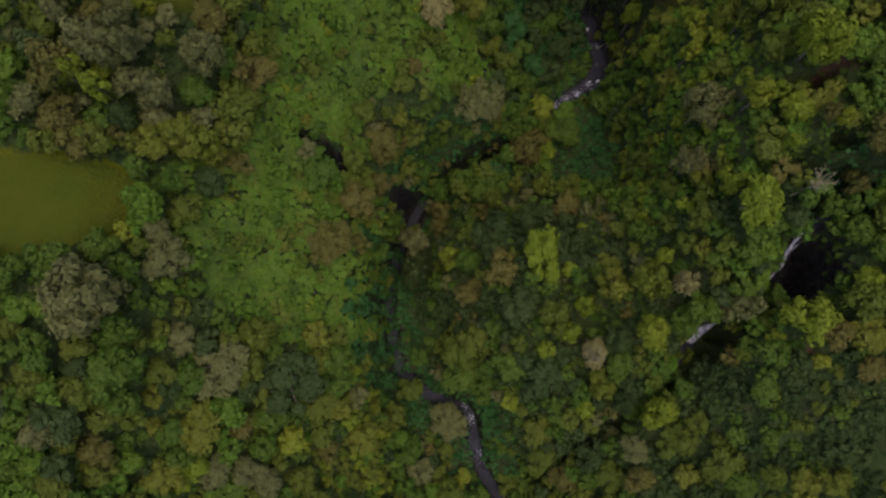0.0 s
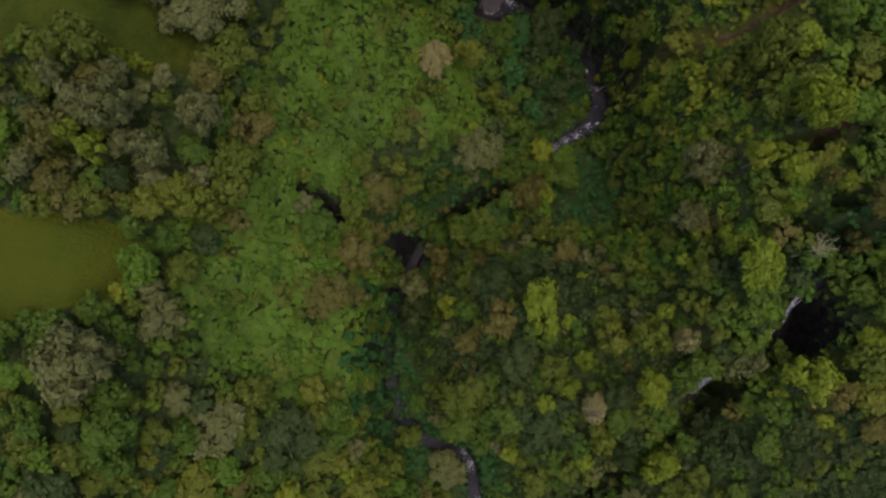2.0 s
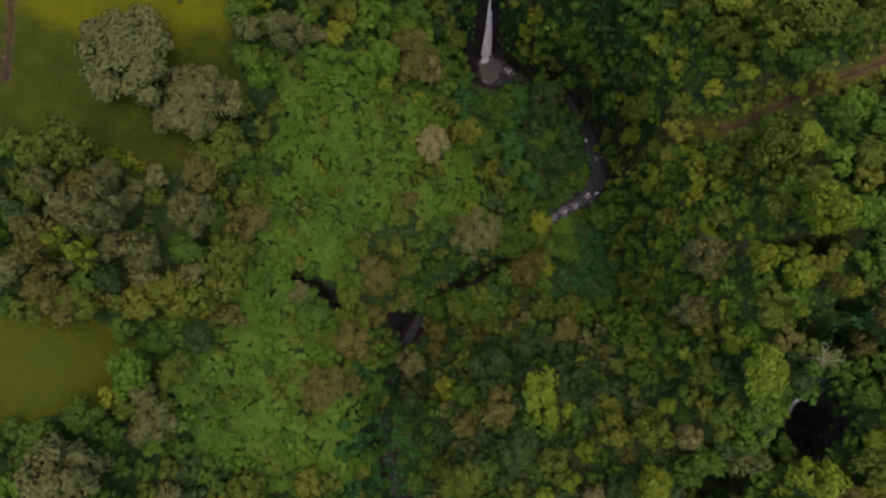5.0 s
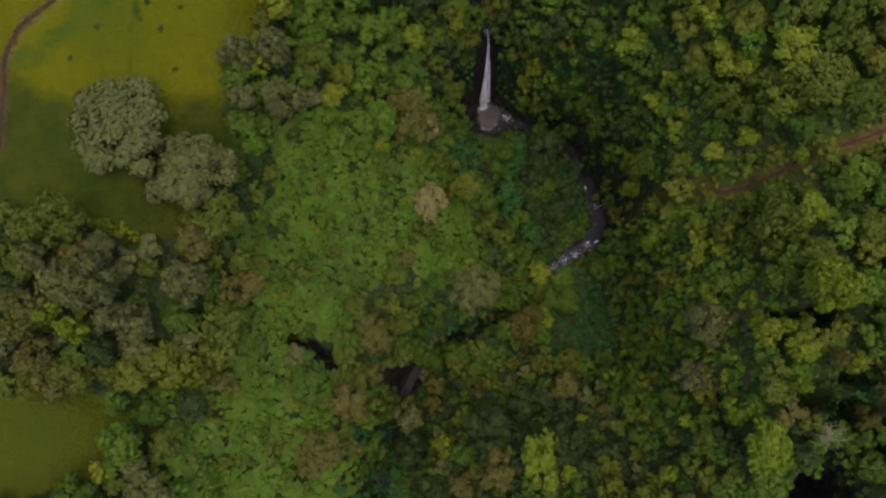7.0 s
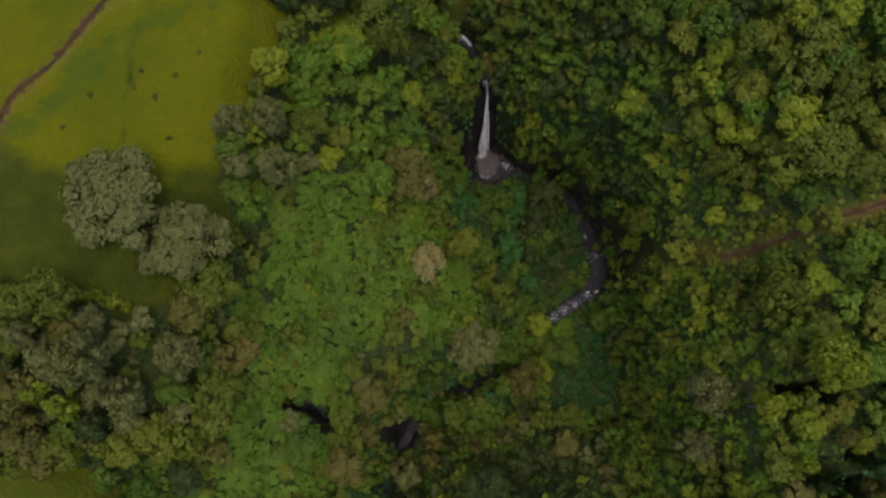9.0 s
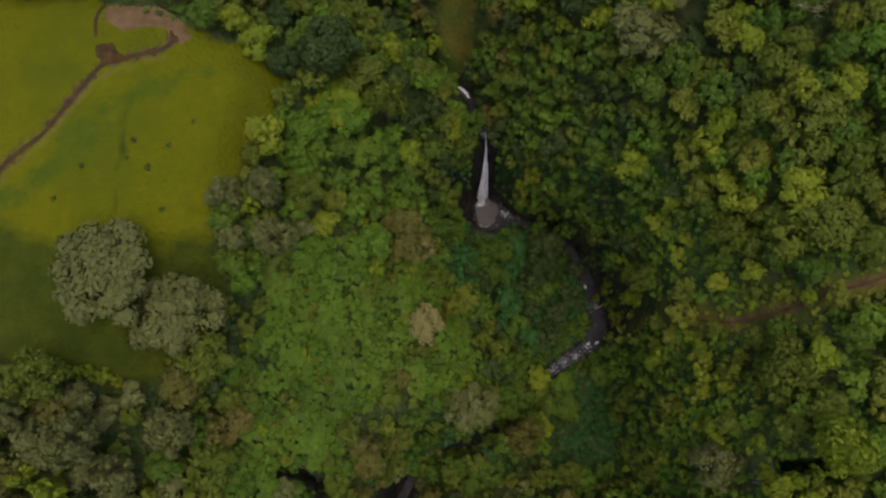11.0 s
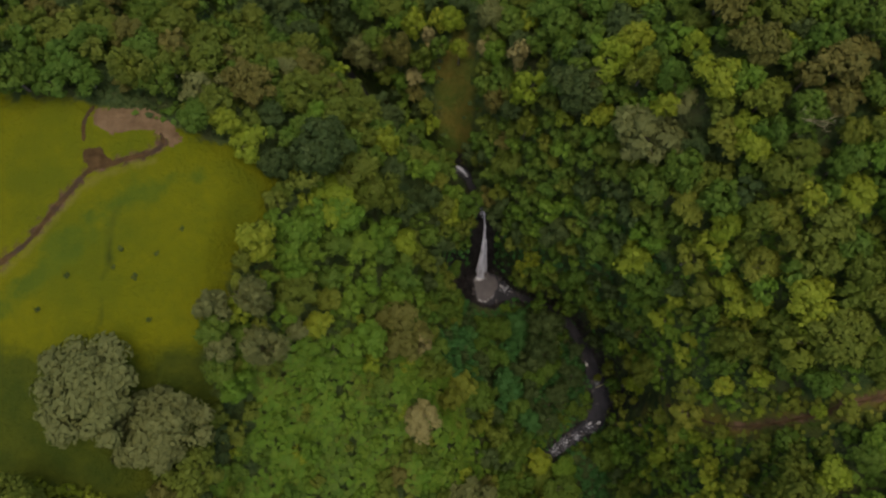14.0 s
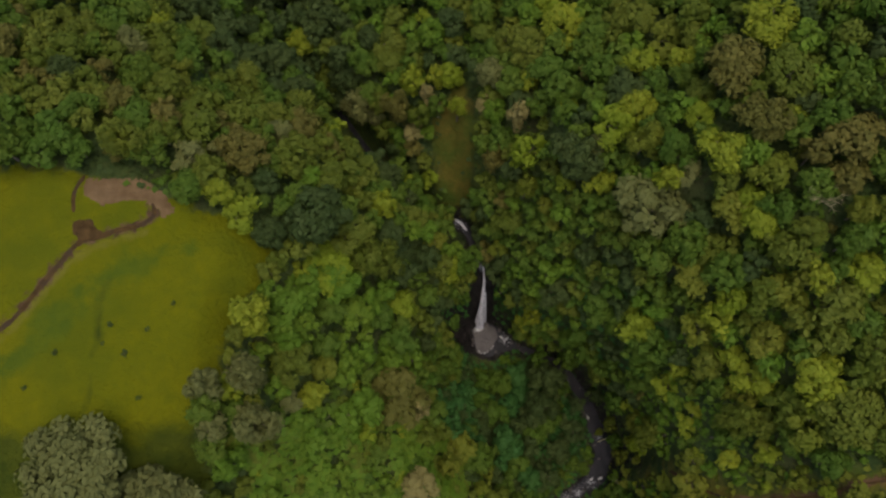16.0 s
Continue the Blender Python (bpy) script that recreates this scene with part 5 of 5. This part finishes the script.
PALETTES = {
    # lower: dark fill trees imitate the shaded gaps between the bright crowns
    "lower": (("dark", 7), ("green", 3), ("olive", 2), ("grey", 1), ("brown", 0.5)),
    "spur": (("green", 3), ("olive", 6), ("brown", 3), ("grey", 1)),
    "sunny": (("green", 2), ("vine", 7), ("lime", 3), ("olive", 2), ("yellow", 1)),
    # ravine: leaf colours darkened to stand for the valley's shade
    "ravine": (("dark", 9), ("green", 2)),
    "basin": (("fern", 6), ("dark", 3), ("green", 5)),
    "north": (("dark", 3), ("green", 7), ("vine", 2), ("olive", 3), ("lime", 1)),
    "grove": (("grey", 5), ("olive", 5), ("brown", 2), ("dark", 2), ("lime", 1)),
    "rim": (("yellow", 4), ("olive", 3), ("lime", 3), ("vine", 2), ("brown", 1)),
    "wood": (("dark", 2), ("green", 7), ("vine", 2), ("olive", 5), ("yellow", 0.5), ("lime", 1), ("brown", 0.5)),
    "vines": (("green", 3), ("vine", 8), ("olive", 2), ("lime", 1), ("yellow", 1.5)),
    # south: dark green shrubs, darkened further for the lens's corner falloff
    "south": (("olive", 1), ("green", 2), ("dark", 10)),
    "wall": (("green", 4), ("vine", 7), ("lime", 3), ("yellow", 2), ("olive", 1)),
    "flat": (("fern", 6), ("green", 1)),
    "foot": (("green", 3), ("olive", 4), ("grey", 2), ("brown", 1)),
    "hillside": (("green", 3), ("vine", 4), ("olive", 5), ("yellow", 2), ("lime", 1), ("brown", 0.5)),
}
buckets = {}


def free(x, y, z, reach):
    bx, by = int(x // 8), int(y // 8)
    for i in range(bx - 2, bx + 3):
        for j in range(by - 2, by + 3):
            for ox, oy, oz, orad in buckets.get((i, j), ()):
                dx, dy, dz_ = x - ox, y - oy, 0.8 * (z - oz)
                if dx * dx + dy * dy + dz_ * dz_ < (0.77 * (reach + orad)) ** 2:
                    return False
    return True


for tx, ty, tz, reach in STANDING:
    buckets.setdefault((int(tx // 8), int(ty // 8)), []).append((tx, ty, ground(tx, ty), reach))
counts, rest = dict(STOOD), {}
for i in range(count):
    if clear[i]:
        continue
    x, y, z, sl = cx[i], cy[i], cz[i], slope[i]
    zone = zones[i]
    if dice.random() < {"vines": 0.72, "flat": 0.85, "lower": 0.3, "foot": 0.86}.get(zone, 0.0):
        continue
    if zone == "vines":
        kind, s = (U, dice.uniform(0.75, 1.7)) if dice.random() < 0.80 else (Y, dice.uniform(0.6, 1.05))
    elif zone == "south":
        kind, s = (U, dice.uniform(0.8, 1.5)) if dice.random() < 0.9 else (Y, dice.uniform(0.7, 1.1))
    elif zone == "flat":
        kind, s = U, dice.uniform(0.8, 1.3)
    elif zone == "rim":
        kind, s = (U, dice.uniform(0.9, 1.4)) if dice.random() < 0.4 else (Y, dice.uniform(0.6, 0.95))
    elif zone in ("lower", "foot"):
        kind, s = (Y, dice.uniform(0.6, 1.0)) if dice.random() < 0.7 else (U, dice.uniform(0.9, 1.4))
    elif zone == "wall":
        kind, s = (U, dice.uniform(0.9, 1.3)) if dice.random() < 0.5 else (Y, dice.uniform(0.6, 1.0))
    else:
        q = dice.random()
        kind, s = (B, dice.uniform(0.65, 1.0)) if q < 0.45 and sl < 1.6 else (Y, dice.uniform(0.8, 1.25)) if q < 0.95 else (U, dice.uniform(1, 1.4))
    if i > count * 0.6 and zone in ("wood", "grove", "hillside") and dice.random() < 0.5:
        continue
    if (i > count * 0.6 or low_only[i]) and kind != U:
        kind, s = U, dice.uniform(0.8, 1.3)
    R, H = KINDS[kind][:2]
    reach = 0.82 * R * s
    if not free(x, y, z, reach):
        continue
    buckets.setdefault((int(x // 8), int(y // 8)), []).append((x, y, z, reach))
    names = [c for c, n in PALETTES[zone] for _ in range(round(n * 2))]
    colour = names[int((0.55 * noise.noise((x * 0.045, y * 0.045, 3.0)) + 0.5 + dice.uniform(-0.42, 0.42)) * len(names)) % len(names)]
    m = Matrix.Translation((x, y, ground(x, y) - 0.3)) @ pose(0, 0, 0, dice.uniform(-5, 5), dice.uniform(-5, 5), dice.uniform(0, 360)) @ Matrix.Diagonal((s, s, s * dice.uniform(0.85, 1.25), 1))
    near = kind == B or (abs(x) < 78 and 15 < y < 185)
    if near and counts.get(kind, 0) < 290:
        counts[kind] = counts.get(kind, 0) + 1
        plant(kind, colour, 4 + dice.randrange(4), m)
    else:
        rest.setdefault((kind, colour), []).append((np.array(m), 4 + dice.randrange(4), dice.random()))

for (kind, colour), places in rest.items():
    vs, ts, qs, tints, base = [], [], [], [], 0
    for m, variant, tint in places:
        v, tri, quad, _ = arrays(kind, variant)
        vs.append(v @ m[:3, :3].T + m[:3, 3])
        ts.append(tri + base)
        qs.append(quad + base)
        tints.append(np.full(len(v), tint))
        base += len(v)
    me = mesh_of("woodland", np.concatenate(vs), [np.concatenate(ts), np.concatenate(qs)], LEAF[colour], False, (("tint", np.concatenate(tints)),))
    tagged(new("woodland" if kind != U else "undergrowth", me), COLOUR_WORDS[colour] + (" low undergrowth covering the slopes" if kind == U else " tree crowns of the surrounding woodland"), "undergrowth" if kind == U else "woodland", kind="stuff")


# leafy ground cover on the wooded slopes, laid along the ground
r_ = np.random.RandomState(21)
n_ = 115000
ux, uy = r_.uniform(-114, 116, n_), r_.uniform(-62, 256, n_)
vx, vy = r_.uniform(-78, 10, 52000), r_.uniform(0, 132, 52000)
more_vines = inside(vx, vy, VINES) + 5 * wobble(vx, vy, 24, 17) > r_.uniform(-2, 2, 52000)
ux, uy = np.concatenate([ux, vx[more_vines]]), np.concatenate([uy, vy[more_vines]])
n_ = len(ux)
uz = height(ux, uy)
gx_, gy_ = height(ux + 0.8, uy) - uz, height(ux, uy + 0.8) - uz
steep = np.sqrt(1 + (gx_ / 0.8) ** 2 + (gy_ / 0.8) ** 2)
bare = np.maximum.reduce([inside(ux, uy, PASTURE), inside(ux, uy, LOW_FIELD), inside(ux, uy, CLEARING) - 4 * r_.uniform(0, 1, n_) ** 2]) > -0.5
for line, room in ((WEST_TRACK, 1.2), (EAST_TRACK, 1.5), ([(16.5, 150.5), (16.7, 158)], 4.5), (FALL_LINE, 2.0), (SIDE_STREAM[2:5], 1.8), (SIDE_STREAM[6:8], 2.0), (UPPER_STREAM[:5], 1.0)):
    bare |= to_line(ux, uy, line)[0] < room
dist, _, wide = to_line(ux, uy, MAIN_STREAM)
bare |= (dist < wide + 0.5) & ((uy < -8) | (uy > 84))
bare |= np.hypot(ux - 18, uy - 145) < 8.0
bare |= to_line(ux, uy, UPPER_STREAM[6:11])[0] < 2.0
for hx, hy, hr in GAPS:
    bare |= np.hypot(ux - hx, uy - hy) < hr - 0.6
for hx, hy, rx_, ry_, _ in HOLLOWS[:14]:
    bare |= np.hypot((ux - hx) / rx_, (uy - hy) / ry_) < 1
keep = ~bare & (r_.uniform(0, 3.2, n_) < steep)
ux, uy, uz, gx_, gy_ = ux[keep], uy[keep], uz[keep], gx_[keep], gy_[keep]
up = unit(np.stack([-gx_ / 0.8, -gy_ / 0.8, np.ones(len(ux))], -1))
lush = inside(ux, uy, VINES) + 5 * wobble(ux, uy, 24, 17) + 1.5 * wobble(ux, uy, 6, 18) > 0
foot = inside(ux, uy, VINE_FOOT) + 3 * wobble(ux, uy, 8, 31) > 0
lush &= ~foot
mound = np.where(lush, 1.3 + 0.8 * wobble(ux, uy, 9, 12) + 0.35 * wobble(ux, uy, 4, 13), 0.0)
mid = np.stack([ux, uy, uz], -1) + up * (np.where(lush, 0.6, 1.0) * r_.uniform(0.1, 0.9, len(ux)) + np.maximum(mound, 0))[:, None]
nor = unit(up + np.array([0, 0, 0.3]) + r_.normal(0, 0.38, (len(ux), 3)) * np.where(lush, 0.4, 1.0)[:, None])
t1 = unit(np.cross(nor, r_.normal(0, 1, (len(ux), 3))))
t2 = np.cross(nor, t1)
s_ = r_.uniform(0.9, 1.9, (len(ux), 1)) * np.where(lush, 1.2, 1.0)[:, None]
cards = np.stack([mid + t1 * s_ * 0.6 - nor * s_ * 0.2, mid + t2 * s_ * 0.5, mid - t1 * s_ * 0.6 - nor * s_ * 0.2, mid - t2 * s_ * 0.5], 1)
tone = np.array([noise.noise((a * 0.06, b * 0.06, 9.0)) for a, b in zip(ux, uy)]) + r_.normal(0, 0.18, len(ux))
hole = lush & (0.8 * wobble(ux, uy, 9, 14) + wobble(ux, uy, 2.6, 15) < -0.40)
damp_and_shaded = (inside(ux, uy, GREEN_FLAT) > -3) | (to_line(ux, uy, MAIN_STREAM)[0] < 14)
# glades get deeper greens too, their shade put into the leaf colour
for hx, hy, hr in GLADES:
    damp_and_shaded |= np.hypot(ux - hx, uy - hy) < hr + 1
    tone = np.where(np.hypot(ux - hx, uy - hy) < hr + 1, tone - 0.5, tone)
verge = (to_line(ux, uy, EAST_TRACK)[0] < 4.5) & ~lush
hillside = ~verge & ~lush & (np.maximum(inside(ux, uy, EAST_WALL), inside(ux, uy, HILLSIDE)) > -2)
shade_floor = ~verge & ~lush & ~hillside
# dark leaves on the wood floor and vine foot paint in the shade
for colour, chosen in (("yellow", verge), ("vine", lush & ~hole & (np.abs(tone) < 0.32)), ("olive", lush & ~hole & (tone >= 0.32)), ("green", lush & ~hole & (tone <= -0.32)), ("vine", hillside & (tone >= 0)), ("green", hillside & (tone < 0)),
                       ("fern", shade_floor & damp_and_shaded), ("dark", shade_floor & ~damp_and_shaded & ((tone < 0.25) | foot)), ("green", shade_floor & ~damp_and_shaded & (tone >= 0.25) & ~foot)):
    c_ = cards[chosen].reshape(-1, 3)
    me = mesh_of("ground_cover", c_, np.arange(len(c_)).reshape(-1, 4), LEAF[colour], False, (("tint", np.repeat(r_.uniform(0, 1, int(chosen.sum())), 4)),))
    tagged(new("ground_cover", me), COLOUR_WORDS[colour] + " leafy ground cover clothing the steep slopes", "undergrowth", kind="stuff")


# ---------------------------------------------------------------- dead trees
def dead_tree(x, y, top, wide, label, seed):
    """A bare bleached tree: trunk and forked limbs, each limb a part."""
    g = ground(x, y)
    root = tagged(new("dead_tree"), label, "dead tree")
    root.location = (x, y, g)
    H = max(6.0, top - g)
    r = random.Random(seed)
    tv, tf = tube([(0, 0, -1), (0.2, 0.1, 0.4 * H), (0.4, -0.2, 0.72 * H)], [0.30, 0.24, 0.18], 7)
    ob = new("trunk", mesh_of("trunk", tv, tf, DEADWOOD, True))
    ob.parent = root
    for n in range(13):
        a = n * 2.4 + r.uniform(-0.4, 0.4)
        base = Vector((0.4, -0.2, H * r.uniform(0.58, 0.72)))
        far = wide / 2 * r.uniform(0.7, 1.05)
        tip = Vector((math.cos(a) * far, math.sin(a) * far, H * r.uniform(0.82, 1.0)))
        elbow = base.lerp(tip, 0.5) + Vector((r.uniform(-0.6, 0.6), r.uniform(-0.6, 0.6), r.uniform(-0.2, 0.8)))
        pieces = [tube([base, elbow, tip], [0.10, 0.065, 0.02], 5)]
        for f in (0.3, 0.42, 0.55, 0.66, 0.78, 0.88, 0.96):
            start = (base.lerp(elbow, f * 2) if f < 0.5 else elbow.lerp(tip, f * 2 - 1))
            end = start + Vector((r.uniform(-1, 1), r.uniform(-1, 1), r.uniform(0.0, 0.9))).normalized() * r.uniform(0.8, 1.7)
            pieces.append(tube([start, start.lerp(end, 0.5) + Vector((0, 0, 0.15)), end], [0.04, 0.03, 0.012], 4))
        lv, lf = joined(pieces)
        limb = new("limb", mesh_of("limb", lv, lf, DEADWOOD, True))
        limb.parent = root
    return root


dead_tree(78.6, 157.2, 68, 8.0, "bare bleached dead tree among the green crowns", 3)
dead_tree(83.0, 36.5, 47.5, 6.5, "broken pale dead tree beside a dark gap", 8)
dead_tree(-41.7, 124.5, 42.5, 4.0, "small bare bleached tree at the edge of the pasture", 21)
dead_tree(41.0, -1.5, 4, 6.0, "bare grey branches rising through a pale crown", 14)


# ---------------------------------------------------------------- rocks in the stream
def boulder_mesh(seed):
    r = np.random.RandomState(seed)
    bm = bmesh.new()
    bmesh.ops.create_icosphere(bm, subdivisions=2, radius=1.0)
    axis = r.normal(0, 1, (5, 3))
    for v in bm.verts:
        p = np.array(v.co[:])
        f = 1 + 0.16 * math.sin(p @ axis[0] * 2 + 1) + 0.12 * math.sin(p @ axis[1] * 3)
        for a in axis[2:]:
            a = a / np.linalg.norm(a)
            over = p @ a - 0.62
            if over > 0:
                p = p - a * over * 0.8
        v.co = Vector(p * f) * 1.0
        v.co.z *= 0.65
    me = bpy.data.meshes.new("boulder")
    bm.to_mesh(me)
    bm.free()
    me.materials.append(ROCK)
    return me


PALE_ROCK, tree_, b_ = shader("pale_rock", 0.7)
tree_.links.new(mixed(tree_, (0.30, 0.29, 0.27), (0.55, 0.54, 0.52), grain(tree_, 1.4, 6)), b_.inputs["Base Color"])
bump(tree_, b_, grain(tree_, 3.0, 6), 0.5, 0.1)
boulders = [boulder_mesh(k) for k in range(5)]
pale_boulders = [me.copy() for me in boulders[:2]]
for me in pale_boulders:
    me.materials[0] = PALE_ROCK
rock_dice = random.Random(4)


def boulder(x, y, size, pale=False):
    ob = new("boulder", rock_dice.choice(pale_boulders if pale else boulders))
    ob.matrix_basis = Matrix.Translation((x, y, ground(x, y) + 0.2 * size)) @ pose(0, 0, 0, rock_dice.uniform(-15, 15), rock_dice.uniform(-15, 15), rock_dice.uniform(0, 360)) @ Matrix.Diagonal((size, size * rock_dice.uniform(0.7, 1.1), size, 1))
    return tagged(ob, "pale washed boulder at the edge of the stream" if pale else "dark wet boulder in the stream bed", "boulder", "boulders of the stream")


for x, y, size in ((53.9, 118.7, 0.9), (54.3, 98.2, 0.8), (57.4, 98.6, 0.9), (98.3, 31.6, 0.5), (44, 91.5, 0.7), (24.5, 146.5, 0.8), (22.5, 141, 0.6)):
    boulder(x, y, size, True)
for a, b in zip(MAIN_STREAM[17:], MAIN_STREAM[18:]):
    for _ in range(7):
        f, side = rock_dice.random(), rock_dice.choice((-1, 1)) * rock_dice.uniform(0.35, 1.35)
        ux_, uy_ = b[0] - a[0], b[1] - a[1]
        n_len = math.hypot(ux_, uy_)
        w = a[3] + f * (b[3] - a[3])
        boulder(a[0] + f * ux_ - uy_ / n_len * side * w, a[1] + f * uy_ + ux_ / n_len * side * w, rock_dice.uniform(0.35, 1.0))
for a, b in zip(MAIN_STREAM[1:8], MAIN_STREAM[2:9]):
    for _ in range(5):
        f, side = rock_dice.random(), rock_dice.uniform(-1.2, 1.2)
        boulder(a[0] + f * (b[0] - a[0]) + side, a[1] + f * (b[1] - a[1]) + side * 0.4, rock_dice.uniform(0.35, 0.8))

# a fallen trunk across the bank of the bend
lv, lf = tube([(56.8, 110.6, ground(56.8, 110.6) + 1.1), (60.5, 112.2, -53.6), (64.5, 113.4, -52.2)], [0.16, 0.14, 0.09], 7)
tagged(new("fallen_trunk", mesh_of("fallen_trunk", lv, lf, DEADWOOD, True)), "pale fallen trunk leaning over the stream bank", "log")

# ---------------------------------------------------------------- small things in the pasture
for x, y, size in ((-78, 128.3, 0.32), (-63.6, 128.3, 0.34), (-60.4, 119.1, 0.29), (-66.7, 134.2, 0.3), (-59, 133.3, 0.28), (-68.2, 130.3, 0.24), (-84, 121, 0.28), (-54, 139, 0.26)):
    plant("shrub", "dark", 2, Matrix.Translation((x, y, ground(x, y) - 0.1)) @ pose(0, 0, 0, 0, 0, x * 37) @ Matrix.Diagonal((size, size, size * 0.9, 1)))
for k in range(9):
    x, y = -82 + k * 1.5, 84.2 - 0.35 * k + 0.7 * math.sin(k * 2)
    plant("shrub", "lime", k % 4, Matrix.Translation((x, y, ground(x, y) - 0.1)) @ pose(0, 0, 0, 0, 0, k * 67) @ Matrix.Diagonal((0.65, 0.65, 0.95, 1)))


# ---------------------------------------------------------------- the woods go on around
far_dice = np.random.RandomState(31)
fx_, fy_ = far_dice.uniform(-185, 190, 4200), far_dice.uniform(-130, 325, 4200)
keep = ((fx_ < -114) | (fx_ > 116) | (fy_ < -62) | (fy_ > 256)) & (np.maximum(inside(fx_, fy_, PASTURE), inside(fx_, fy_, LOW_FIELD)) < -3)
fx_, fy_ = fx_[keep][:1000], fy_[keep][:1000]
simple = [crown_arrays(70 + k, 5.5, 0.8, 6, 45, 2.2) for k in range(4)]
for n, colour in enumerate(("green", "olive", "dark")):
    vs, ts, qs, tints, base = [], [], [], [], 0
    for i in range(n, len(fx_), 3):
        v, tri, quad, _ = simple[i % 4]
        size = far_dice.uniform(0.8, 1.3)
        vs.append(v * size + np.array([fx_[i], fy_[i], ground(fx_[i], fy_[i]) + 4.5 * size]))
        ts.append(tri + base)
        qs.append(quad + base)
        tints.append(np.full(len(v), far_dice.uniform(0, 1)))
        base += len(v)
    me = mesh_of("far_woodland", np.concatenate(vs), [np.concatenate(ts), np.concatenate(qs)], LEAF[colour], False, (("tint", np.concatenate(tints)),))
    tagged(new("far_woodland", me), COLOUR_WORDS[colour] + " woodland beyond the valley's rim", "woodland", kind="stuff")
